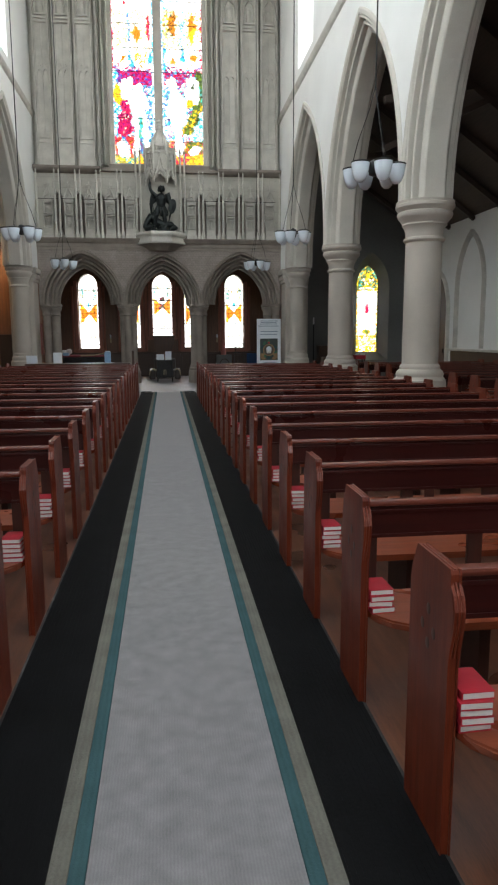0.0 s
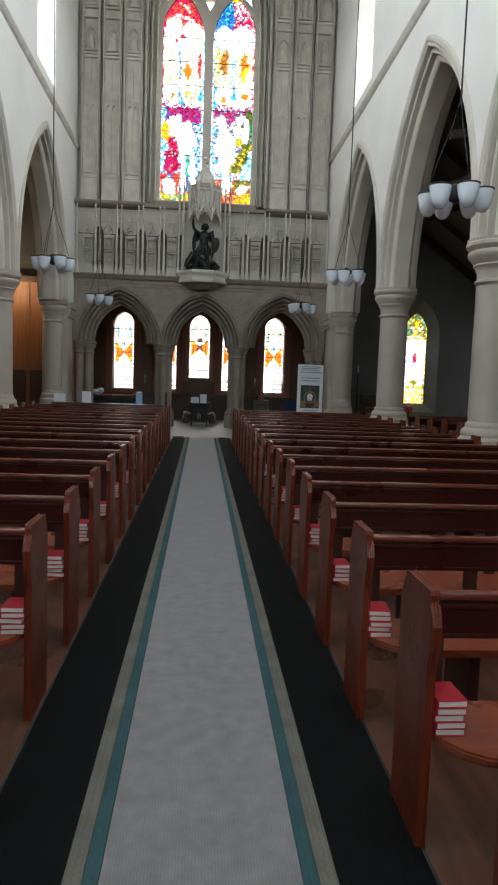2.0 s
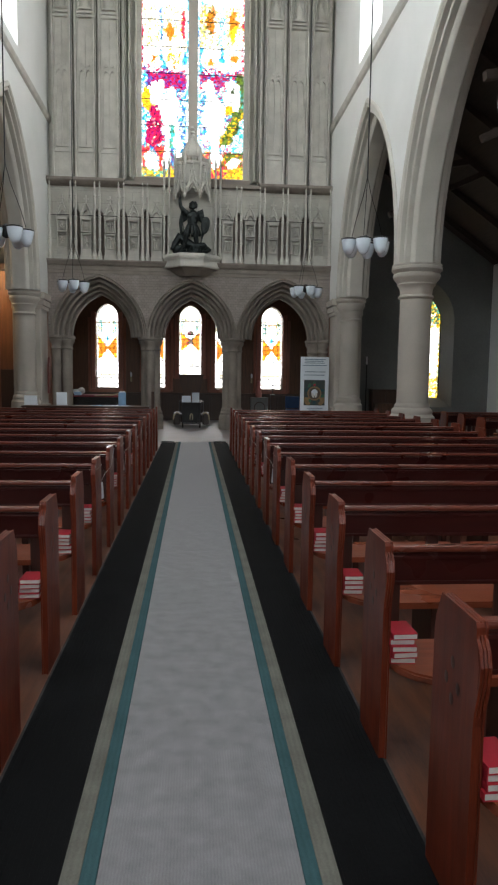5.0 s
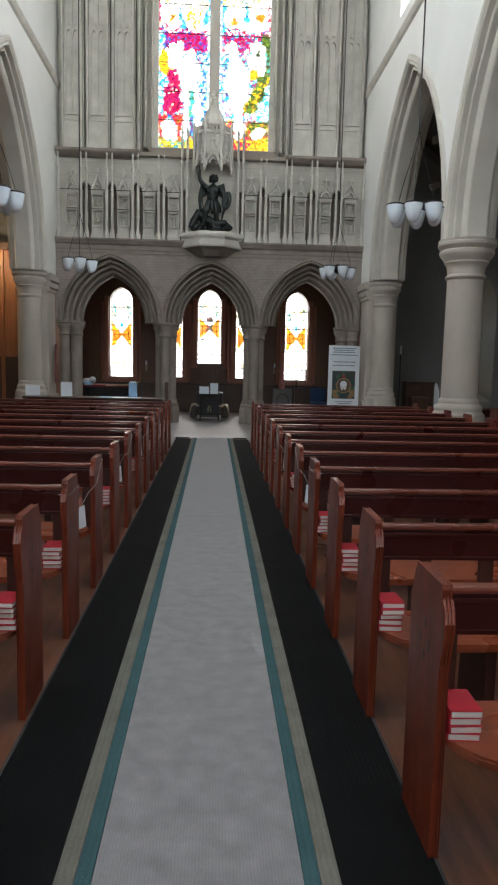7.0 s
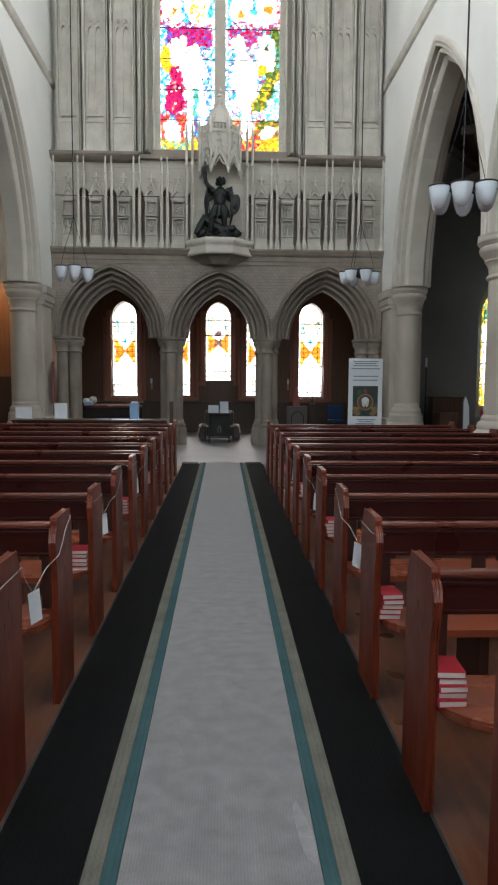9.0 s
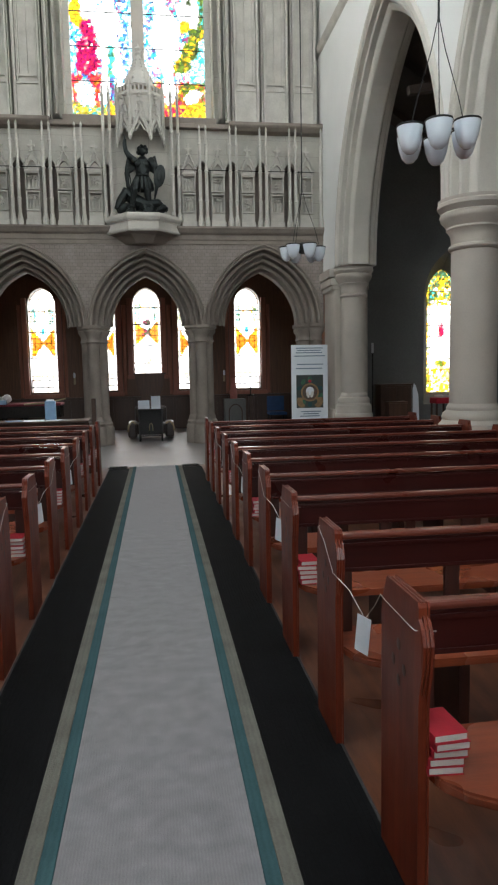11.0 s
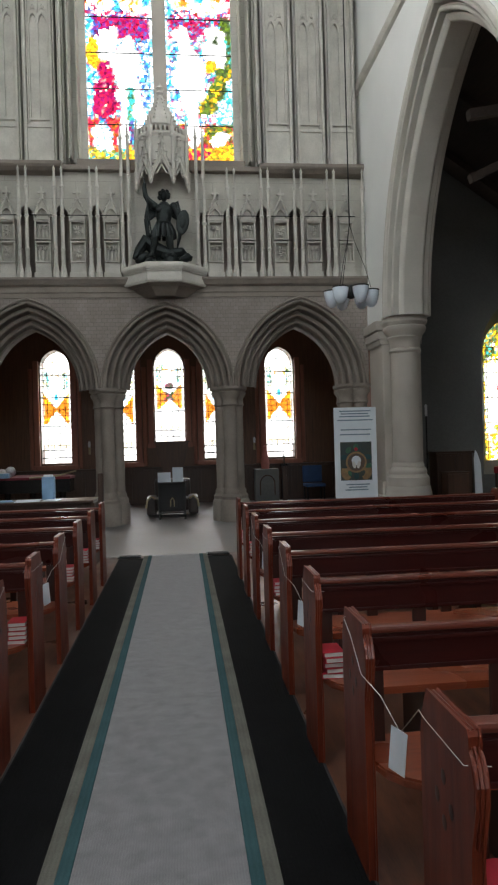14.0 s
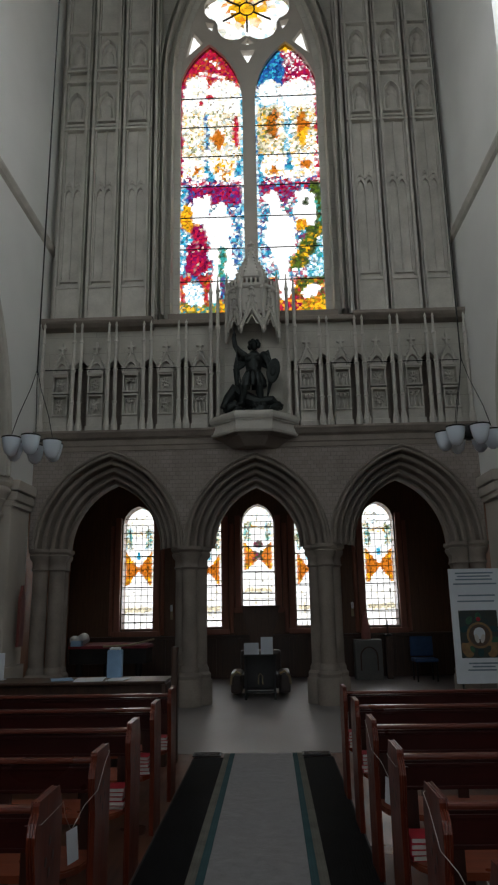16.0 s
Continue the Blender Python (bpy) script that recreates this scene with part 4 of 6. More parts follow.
for i, (c, a, z0) in enumerate(LANC):
    w = thing("window_chapel", "narrow pointed stained glass window with orange and white panes", "window", (XC + c, CH1, z0), "chapel windows")
    w["kind"] = "structure"
    loop = [(u - c, v - z0) for u, v in ch_holes[i]]
    p = part("pane", glass_pane(loop, crest_design if i == 2 else chapel_design, lambda u, v, ww: Vector((u, 0.05, v)), 0.042, 60 + i), "stained", w, "pale stained glass with an orange band")
    p["kind"] = "stuff"
    ld = bmesh.new()
    hgt = 4.0 - z0
    for k in range(1, int(hgt / 0.155)):
        box(ld, -a, a, 0.035, 0.047, k * 0.155 - 0.006, k * 0.155 + 0.006)
    for k in range(1, 5):
        box(ld, -a + 2 * a * k / 5 - 0.006, -a + 2 * a * k / 5 + 0.006, 0.035, 0.047, 0, hgt * 0.86)
    for k in (0.05, 0.12, 0.34, 0.60, 0.80):
        box(ld, -a, a, 0.03, 0.05, hgt * k - 0.012, hgt * k + 0.012)
    part("lead_net", ld, "lead", w, "dark lead cames")
    fr = bmesh.new()
    for s in (-1, 1):
        box(fr, s * (a + 0.10) - 0.07, s * (a + 0.10) + 0.07, -0.16, 0.0, -0.16, 2.55 + (1.14 - z0) + 0.1, 0.015)
        lathe(fr, [(0.05, -0.14), (0.05, 2.45 + 1.14 - z0)], 10, (s * (a + 0.24), -0.12, 0))
    box(fr, -a - 0.2, a + 0.2, -0.2, 0.0, -0.17, -0.05, 0.015)
    part("window_frame", fr, "frame_wood", w, "reddish brown surround, lightened for grazing window light")
# lancet daylight
for c, a, z0 in LANC:
    daylight_lamp(XC + c, CH1 + 0.25, 2.6, 2 * a, 2.2, 180, 34)
bm = bmesh.new()
box(bm, -5.5, 5.5, CH1 + 1.2, CH1 + 1.24, 0.5, 5.2)
structure("backdrop_chapel", bm, "sky_board", "bright white sky outside the chapel windows", "sky")

# ---- side aisles, roof and far ends ----
for s, x, wallname in ((1, 9.4, "wall_aisle_south"), (-1, -9.6, "wall_aisle_north")):
    bm = bmesh.new()
    box(bm, *sorted((x, x + s * 0.4)), Y_BACK, 24.8, 0, 5.35)
    # The north wall gets the shade-darkened grey, the south wall pale plaster.
    structure(wallname, bm, "plaster" if s > 0 else "grey_wall", "plastered outer wall of the side aisle", "wall")
    bm = bmesh.new()
    f = WR if s > 0 else WL
    a, b = f + s * WALL_T, x
    vs = [bm.verts.new(p) for p in ((a, Y_BACK, 8.4), (b, Y_BACK, 5.2), (b, 24.9, 5.2), (a, 24.9, 8.4), (a, Y_BACK, 8.6), (b + s * 0.4, Y_BACK, 5.4), (b + s * 0.4, 24.9, 5.4), (a, 24.9, 8.6))]
    for q in ((0, 1, 2, 3), (4, 5, 6, 7), (0, 1, 5, 4), (2, 3, 7, 6), (1, 2, 6, 5), (0, 3, 7, 4)):
        bm.faces.new([vs[k] for k in q])
    for k in range(18):
        y = -7 + 1.8 * k
        tube(bm, [(a, y, 8.30), (b, y, 5.1)], 0.09, 4)
        if k % 3 == 0:
            tube(bm, [(a, y, 6.6), ((a + b) / 2, y, 7.0)], 0.1, 4)
            tube(bm, [(a, y, 5.6), ((a + b) / 2 + s * 0.4, y, 6.85)], 0.09, 4)
    structure("ceiling_aisle", bm, "roof_wood", "dark timber lean-to roof with rafters", "ceiling")
AW_X, AW_Y = 7.53, 24.75
aw_front = light_loop(AW_X, 0.68, 0.70, 3.40, 1.20, 8)
aw_hole = light_loop(AW_X, 0.425, 0.99, 3.50, 0.69, 8)
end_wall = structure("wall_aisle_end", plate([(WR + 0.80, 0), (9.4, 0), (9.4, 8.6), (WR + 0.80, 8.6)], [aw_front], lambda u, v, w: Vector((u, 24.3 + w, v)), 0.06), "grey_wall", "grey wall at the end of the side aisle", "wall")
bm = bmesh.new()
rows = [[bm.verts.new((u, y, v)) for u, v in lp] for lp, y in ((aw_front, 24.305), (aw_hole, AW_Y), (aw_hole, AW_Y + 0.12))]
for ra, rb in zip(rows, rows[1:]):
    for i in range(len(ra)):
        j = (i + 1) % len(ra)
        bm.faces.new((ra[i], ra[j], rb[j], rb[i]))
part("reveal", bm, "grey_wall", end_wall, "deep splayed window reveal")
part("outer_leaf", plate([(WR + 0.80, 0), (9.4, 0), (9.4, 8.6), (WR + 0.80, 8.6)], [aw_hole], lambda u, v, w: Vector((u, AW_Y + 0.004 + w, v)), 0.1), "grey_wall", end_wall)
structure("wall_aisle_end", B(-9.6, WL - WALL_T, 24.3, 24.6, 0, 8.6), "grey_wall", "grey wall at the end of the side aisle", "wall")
aw = thing("window_aisle", "pointed window of yellow and white glass with a red figure", "window", (AW_X, AW_Y, 0.99))
aw["kind"] = "structure"
loop = [(u - AW_X, v - 0.99) for u, v in aw_hole]
p = part("pane", glass_pane(loop, aisle_design, lambda u, v, w: Vector((u, 0.05, v)), 0.05, 77), "stained", aw, "yellow and white leaded glass")
p["kind"] = "stuff"
ld = bmesh.new()
for k in range(1, 10):
    box(ld, -0.42, 0.42, 0.03, 0.045, k * 0.29 - 0.008, k * 0.29 + 0.008)
part("saddle_bar", ld, "lead", aw)
ld = bmesh.new()
for x in (-0.33, 0.33):
    box(ld, x - 0.006, x + 0.006, 0.03, 0.045, 0.02, 2.72)
part("lead_border", ld, "lead", aw)
structure("backdrop_aisle", B(6.2, 9.3, 25.6, 25.64, 0.3, 5.4), "sky_board", "bright white sky outside the aisle window", "sky")

# nave roof
bm = bmesh.new()
pts = [(WL - 0.8, 15.5), (XC, 20.5), (WR + 0.8, 15.5), (WR + 0.8, 15.8), (XC, 20.8), (WL - 0.8, 15.8)]
ra = [bm.verts.new((x, Y_BACK, z)) for x, z in pts]
rb = [bm.verts.new((x, 24.2, z)) for x, z in pts]
bm.faces.new(ra), bm.faces.new(rb)
for i in range(6):
    bm.faces.new((ra[i], ra[(i + 1) % 6], rb[(i + 1) % 6], rb[i]))
structure("ceiling", bm, "roof_wood", "dark timber nave roof", "ceiling")
structure("wall_east", B(-10, 9.9, Y_BACK - 0.4, Y_BACK, 0, 21), "plaster", "plain end wall behind the walk", "wall")


# ---- the aisle floor ----
runner = thing("carpet_runner", "long pale grey carpet runner with teal stripes and cream edges", "carpet", (0.022, 0, 0))
part("field", B(-0.33, 0.33, -4.0, 19.5, 0.0, 0.012, 0.004), "carpet", runner, "pale grey woven field")
for s in (-1, 1):
    part("stripe", B(*sorted((s * 0.331, s * 0.384)), -4.0, 19.5, 0.0, 0.012, 0.003), "teal", runner, "teal stripe")
    part("border", B(*sorted((s * 0.385, s * 0.447)), -4.0, 19.5, 0.0, 0.011, 0.003), "cream", runner, "cream border")
for s in (-1, 1):
    mat = thing("rubber_mat", "long black ribbed rubber mat beside the carpet", "mat", (0.02, 0, 0), "aisle mats")
    bm = B(*sorted((s * 0.422, s * 0.775)), -4.0, 19.3, 0.0, 0.008, 0.002)
    part("sheet", bm, "rubber", mat)
    bm = bmesh.new()
    for k in range(15):
        x = s * (0.465 + 0.021 * k)
        box(bm, x - 0.005, x + 0.005, -4.0, 19.3, 0.007, 0.0098)
    part("rib", bm, "rubber", mat)
    part("edge_strip", B(*sorted((s * 0.7755, s * 0.788)), -4.0, 19.3, 0.0, 0.006, 0.001), "mat_edge", mat, "worn grey edge of the mat")


# ---- pews ----
END_T = 0.034


def pew_end_mesh():
    """An upright end: level top with a canted back corner, and a scrolled shoulder towards the front."""
    pts = [(0.055, 0.0), (0.055, 0.80), (0.045, 0.85), (0.005, 0.93), (-0.245, 0.93), (-0.25, 0.918), (-0.25, 0.885)]
    pts += [(-0.262, 0.875), (-0.278, 0.85), (-0.285, 0.82), (-0.283, 0.78), (-0.272, 0.73), (-0.258, 0.68), (-0.252, 0.63), (-0.252, 0.0)]
    return plate(pts[::-1], [], lambda u, v, w: Vector((w, u, v)), END_T)


def make_pew(length, s, name_label):
    """A bench that faces the walker. It reaches from its aisle end along +x by length; s mirrors it."""
    p = thing("pew", name_label, "pew", (0, 0, 0))
    L = length
    for x0, nm in ((0.0, "end_panel"), (L - END_T, "end_panel")):
        bm = pew_end_mesh()
        bmesh.ops.translate(bm, vec=(x0, 0, 0), verts=bm.verts)
        bmesh.ops.bevel(bm, geom=[e for e in bm.edges if abs(e.verts[0].co.x - e.verts[1].co.x) < 1e-5], offset=0.006, segments=2, affect="EDGES")
        if s < 0:
            bmesh.ops.scale(bm, vec=(-1, 1, 1), verts=bm.verts)
        e = part(nm, bm, "pew", p, "", False)
        # carved flower and moulded shoulder
        for cz, cy in ((0.755, -0.10), (0.69, -0.145), (0.69, -0.055), (0.64, -0.10)):
            bm = lathe(bmesh.new(), [(0.020, -0.0006), (0.018, -0.0012), (0.008, -0.002)], 10)
            for v in bm.verts:
                v.co = Vector((x0 + v.co.z, cy + v.co.x * 0.8, cz + v.co.y))
            if s < 0:
                bmesh.ops.scale(bm, vec=(-1, 1, 1), verts=bm.verts)
            part("carved_lobe", bm, "pew_dark", e)
        bm = bmesh.new()
        for q in (0.006, 0.017, 0.028):
            tube(bm, [(x0 + q, -0.248, 0.895), (x0 + q, -0.272, 0.862), (x0 + q, -0.286, 0.82), (x0 + q, -0.280, 0.76), (x0 + q, -0.255, 0.66)], [0.004, 0.0075, 0.008, 0.007, 0.003], 6)
            tube(bm, [(x0 + q, 0.004, 0.930), (x0 + q, -0.244, 0.930)], 0.0048, 6)
        if s < 0:
            bmesh.ops.scale(bm, vec=(-1, 1, 1), verts=bm.verts)
        part("shoulder_moulding", bm, "pew", e)
    X0, X1 = (END_T, L - END_T) if s > 0 else (-L + END_T, -END_T)
    # The rail's colour includes its pinkish highlight.
    part("top_rail", B(X0, X1, -0.095, -0.038, 0.849, 0.877, 0.011), "pew_top", p, "rounded top rail, pinkish highlight in its colour")
    # Back in the darkened mahogany: its shade is in the colour.
    part("back_board", B(X0, X1, -0.078, -0.052, 0.70, 0.846, 0.004), "pew_x", p, "back board, its shade in the dark mahogany colour")
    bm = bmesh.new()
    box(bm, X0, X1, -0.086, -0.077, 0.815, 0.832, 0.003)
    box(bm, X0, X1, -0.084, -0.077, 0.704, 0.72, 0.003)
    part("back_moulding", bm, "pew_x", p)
    n = int((X1 - X0) / 0.46)
    for k in range(n + 1):
        x = X0 + 0.06 + (X1 - X0 - 0.12) * k / n
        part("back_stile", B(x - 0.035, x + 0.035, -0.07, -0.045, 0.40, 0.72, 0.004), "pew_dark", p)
    # seat with a rounded front corner at the aisle end
    pts = [(END_T, 0.0), (L - END_T, 0.0), (L - END_T, -0.26), (L - 0.10, -0.36), (L - 0.22, -0.42), (0.26, -0.42), (0.17, -0.405), (0.105, -0.36), (0.065, -0.295), (END_T, -0.22)]
    bm = plate(pts, [], lambda u, v, w: Vector((s * u, v, 0.39 + w)), 0.035)
    bmesh.ops.bevel(bm, geom=[e for e in bm.edges if abs(e.verts[0].co.z - e.verts[1].co.z) < 1e-4], offset=0.009, segments=2, affect="EDGES")
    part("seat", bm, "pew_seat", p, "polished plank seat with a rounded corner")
    for k in range(3):
        x = X0 + 0.5 + (X1 - X0 - 1.0) * k / 2
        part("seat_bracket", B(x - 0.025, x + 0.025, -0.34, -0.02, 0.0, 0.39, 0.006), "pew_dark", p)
    return p


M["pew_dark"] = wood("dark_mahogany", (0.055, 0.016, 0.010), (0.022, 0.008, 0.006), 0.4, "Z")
LR, LL = 3.22, 3.34
pew_r = make_pew(LR, 1, "red-brown varnished wooden pew with carved ends, facing the aisle")
pew_l = make_pew(LL, -1, "red-brown varnished wooden pew with carved ends, facing the aisle")
pew_a = make_pew(3.6, 1, "red-brown wooden pew in the side aisle")
ROWS_N = list(range(-14, 9))
for k in ROWS_N:
    y = PEW_Y0 + PEW_P * k
    for src, x in ((pew_r, PEW_X), (pew_l, -PEW_X)):
        c = copy_thing(src, pose(x, y, 0))
        tagged(c, "red-brown varnished wooden pew with carved ends and a plank seat", "pew", "nave pews")
    if -10 < k < 9:
        c = copy_thing(pew_a, pose(5.15, y, 0))
        tagged(c, "", "pew", "side aisle pews")
for src in (pew_r, pew_l, pew_a):
    for o in list(src.children_recursive) + [src]:
        bpy.data.objects.remove(o)


# ---- hymn books ----
def make_book():
    b = thing("hymn_book", "red cloth-bound hymn book lying in a stack on a pew seat", "book")
    part("cover", plate([(0, 0), (0.105, 0), (0.105, 0.0255), (0, 0.0255), (0, 0.023), (0.102, 0.023), (0.102, 0.0025), (0, 0.0025)], [], lambda u, v, w: Vector((w - 0.075, u - 0.052, v)), 0.15), "red", b, "red cloth cover")
    part("page_block", B(-0.073, 0.073, -0.0505, 0.0485, 0.003, 0.0225, 0.002), "paper", b, "white page block")
    return b


book = make_book()
rnd = random.Random(5)
for k in ROWS_N:
    for s in (1, -1):
        if k in (0, 2, 4, 6) and s > 0 or k in (-1, 1, 3, 5) and s < 0:
            continue
        n = 5 if rnd.random() < 0.75 else 4
        for j in range(n):
            c = copy_thing(book, pose(s * (PEW_X + 0.090) + rnd.uniform(-0.006, 0.006), PEW_Y0 + PEW_P * k - 0.20 + rnd.uniform(-0.008, 0.008), 0.4255 + 0.026 * j, 0, 0, 90 + rnd.uniform(-5, 5)))
            c["group"] = "stacked hymn books"
for o in list(book.children_recursive) + [book]:
    bpy.data.objects.remove(o)


# ---- hanging lamps ----
def make_pendant():
    p = thing("pendant_lamp", "black iron hanging lamp with white opal glass bowls", "lamp")
    part("hub", lathe(bmesh.new(), [(0.02, -0.12), (0.06, -0.10), (0.075, -0.02), (0.06, 0.05), (0.02, 0.08)], 12), "iron", p, "", True)
    part("stem", tube(bmesh.new(), [(0, 0, 0.9), (0, 0, 14.25)], 0.010, 6), "iron", p, "thin black suspension rod")
    n = 6
    for k in range(n):
        a = 2 * math.pi * k / n + 0.3
        r, dz = 0.275, (0.0 if k else -0.02)
        cx, cy = r * math.cos(a), r * math.sin(a)
        part("arm", tube(bmesh.new(), [(0, 0, 0), (cx * 0.6, cy * 0.6, 0.02 + dz * 0.5), (cx, cy, 0.03 + dz)], 0.010, 5), "iron", p)
        if k % 2 == 0:
            part("chain", tube(bmesh.new(), [(cx, cy, 0.05 + dz), (cx * 0.75, cy * 0.75, 0.30), (cx * 0.25, cy * 0.25, 0.68), (0, 0, 0.95)], 0.005, 4), "iron", p)
        sh = part("shade", lathe(bmesh.new(), [(0.005, -0.23), (0.035, -0.225), (0.070, -0.19), (0.095, -0.12), (0.110, -0.04), (0.114, 0.0), (0.108, 0.0), (0.088, -0.12), (0.02, -0.20)], 20, (cx, cy, dz), caps=False), "opal", p, "white opal glass bowl", True)
        part("shade_rim", lathe(bmesh.new(), [(0.115, -0.006), (0.119, 0.0), (0.117, 0.010), (0.09, 0.020), (0.03, 0.028)], 20, (cx, cy, dz), caps=True), "iron", sh, "dark metal rim", True)
    return p


pend = make_pendant()
for x in (2.6, XC * 2 - 2.6):
    for y in (-2.75, 2.75, 8.2, 13.65, 19.2):
        c = copy_thing(pend, pose(x, y, 3.69, 0, 0, 17 * y))
        c["group"] = "hanging lamps"
for o in list(pend.children_recursive) + [pend]:
    bpy.data.objects.remove(o)


# ---- carved stone screen over the arches ----
frieze = thing("carved_screen", "carved pale stone screen of gabled panels and slim paired shafts", "stone screen", (XC, YW, 4.84))
frieze["kind"] = "structure"


def screen_panel(x, seed):
    """A narrow carved strip: plain foot, two sunk panels of pierced carving, a gabled head with a cross."""
    r = random.Random(seed)
    bm = bmesh.new()
    box(bm, x - 0.168, x + 0.168, -0.06, 0.10, 0.0, 0.13, 0.012)
    box(bm, x - 0.15, x + 0.15, -0.01, 0.11, 0.13, 0.32, 0.008)
    box(bm, x - 0.142, x + 0.142, 0.085, 0.12, 0.28, 1.20)
    for z0, z1 in ((0.32, 0.74), (0.77, 1.14)):
        for xa, xb in ((x - 0.15, x - 0.122), (x + 0.122, x + 0.15)):
            box(bm, xa, xb, -0.04, 0.12, z0, z1, 0.006)
        for za in (z0, z1 - 0.03):
            box(bm, x - 0.15, x + 0.15, -0.045, 0.12, za, za + 0.03, 0.006)
        m, wide = (z0 + z1) / 2, z1 - z0 - 0.06
        if r.random() < 0.5:
            # small arcade with stems
            for q in (-0.075, 0.0, 0.075):
                arch_sweep(bm, 0.036, 0.06, [(0.0, 0.09), (0.0, -0.005), (0.014, -0.012), (0.018, 0.09)], lambda u, v, w: Vector((x + q + u, w, z1 - 0.13 + v)), 4, 0.03)
                lathe(bm, [(0.016, z0 + 0.04), (0.024, z0 + 0.10), (0.012, z1 - 0.16)], 6, (x + q, 0.03, 0))
                lathe(bm, [(0.004, -0.02), (0.022, 0.0), (0.004, 0.02)], 6, (x + q, 0.02, z1 - 0.13))
        else:
            # leaf scrolls round a boss
            for k in range(8):
                t = k * math.pi / 4 + 0.3
                c, n = math.cos(t), math.sin(t)
                tube(bm, [(x, 0.03, m), (x + 0.055 * c - 0.02 * n, 0.0, m + 0.26 * wide * n + 0.02 * c), (x + 0.10 * c, 0.02, m + 0.44 * wide * n)], [0.018, 0.020, 0.007], 5)
            lathe(bm, [(0.004, -0.035), (0.035, 0.0), (0.004, 0.035)], 8, (x, 0.0, m))
    box(bm, x - 0.16, x + 0.16, -0.065, 0.12, 1.14, 1.185, 0.008)
    # gabled head: pointed recess, steep gable, crockets, cross
    box(bm, x - 0.14, x + 0.14, 0.055, 0.12, 1.18, 1.40)
    arch_sweep(bm, 0.125, 0.19, [(0.0, 0.08), (0.0, -0.02), (0.022, -0.03), (0.03, 0.08)], lambda u, v, w: Vector((x + u, w, 1.22 + v)), 5, 0.04)
    for sx in (-1, 1):
        tube(bm, [(x + sx * 0.16, -0.02, 1.20), (x + sx * 0.085, -0.02, 1.42), (x, -0.02, 1.60)], [0.024, 0.022, 0.018], 6)
        for k in range(5):
            lathe(bm, [(0.004, -0.024), (0.026, 0.0), (0.004, 0.024)], 6, (x + sx * (0.165 - 0.033 * k), -0.03, 1.26 + 0.072 * k))
    vs = [bm.verts.new(p) for p in ((x - 0.14, 0.05, 1.38), (x + 0.14, 0.05, 1.38), (x, 0.05, 1.60), (x - 0.14, 0.12, 1.38), (x + 0.14, 0.12, 1.38), (x, 0.12, 1.60))]
    for q in ((0, 1, 2), (3, 4, 5), (0, 1, 4, 3), (1, 2, 5, 4), (0, 2, 5, 3)):
        bm.faces.new([vs[k] for k in q])
    box(bm, x - 0.02, x + 0.02, -0.02, 0.05, 1.58, 1.80, 0.006)
    box(bm, x - 0.075, x + 0.075, -0.018, 0.045, 1.675, 1.715, 0.006)
    bmesh.ops.translate(bm, vec=(0, 0.10, 0), verts=bm.verts)  # on the wall, behind the shafts
    return bm


for i, u in enumerate((3.68, 3.01, 2.34, 1.67, 1.02)):
    for s in (-1, 1):
        part("carved_panel", screen_panel(s * u, i * 2 + (s > 0)), "carved", frieze)
for u in (3.99, 3.41, 3.27, 2.745, 2.605, 2.075, 1.935, 1.405, 1.265):
    for s in (-1, 1):
        bm = lathe(bmesh.new(), [(0.068, -0.01), (0.070, 0.09), (0.060, 0.13), (0.046, 0.21), (0.038, 0.26), (0.038, 0.52), (0.050, 0.55), (0.036, 0.58), (0.036, 1.16), (0.050, 1.19), (0.034, 1.22), (0.032, 1.72), (0.045, 1.75), (0.030, 1.80), (0.02, 2.06), (0.03, 2.09), (0.004, 2.16)], 8, (s * u, -0.05, 0))
        part("shaft", bm, "carved", frieze, "slim stone shaft with rings")

for xa, xb in ((-3.97, -0.80), (0.80, 3.85)):
    part("tie_rod", tube(bmesh.new(), [(xa, 0.03, 1.23), (xb, 0.03, 1.23)], 0.009, 5), "iron", frieze, "thin iron rod between the shafts")

# ---- statue niche ----
niche = thing("statue_niche", "carved stone niche with a pierced canopy, spire and corbelled platform", "niche", (XC, YW, 4.68))


def half_oct(bm, r, z0, z1, r1=None, y=0.12):
    r1 = r if r1 is None else r1
    rings = []
    for rr, z in ((r, z0), (r1, z1)):
        a = rr * 0.42
        rings.append([bm.verts.new(p) for p in ((-rr, y, z), (-rr, y - 0.25 * rr, z), (-a, y - 0.86 * rr, z), (a, y - 0.86 * rr, z), (rr, y - 0.25 * rr, z), (rr, y, z))])
    for i in range(6):
        j = (i + 1) % 6
        bm.faces.new((rings[0][i], rings[0][j], rings[1][j], rings[1][i]))
    bm.faces.new(rings[0][::-1])
    bm.faces.new(rings[1])
    return bm


for r0, z0, r1, z1 in ((0.42, -0.24, 0.56, -0.14), (0.56, -0.14, 0.62, -0.08), (0.66, -0.08, 0.72, -0.04)):
    part("corbel_course", half_oct(bmesh.new(), r0, z0, z1, r1), "arch_stone", niche)
for r0, z0, r1, z1 in ((0.78, -0.04, 0.80, 0.0), (0.77, 0.0, 0.77, 0.17), (0.79, 0.17, 0.79, 0.20), (0.81, 0.20, 0.83, 0.25), (0.83, 0.25, 0.83, 0.29), (0.80, 0.29, 0.78, 0.34)):
    part("platform_course", half_oct(bmesh.new(), r0, z0, z1, r1), "carved", niche)
part("back_plate", B(-0.56, 0.56, 0.15, 0.22, 0.26, 2.3, 0.01), "end_stone", niche)
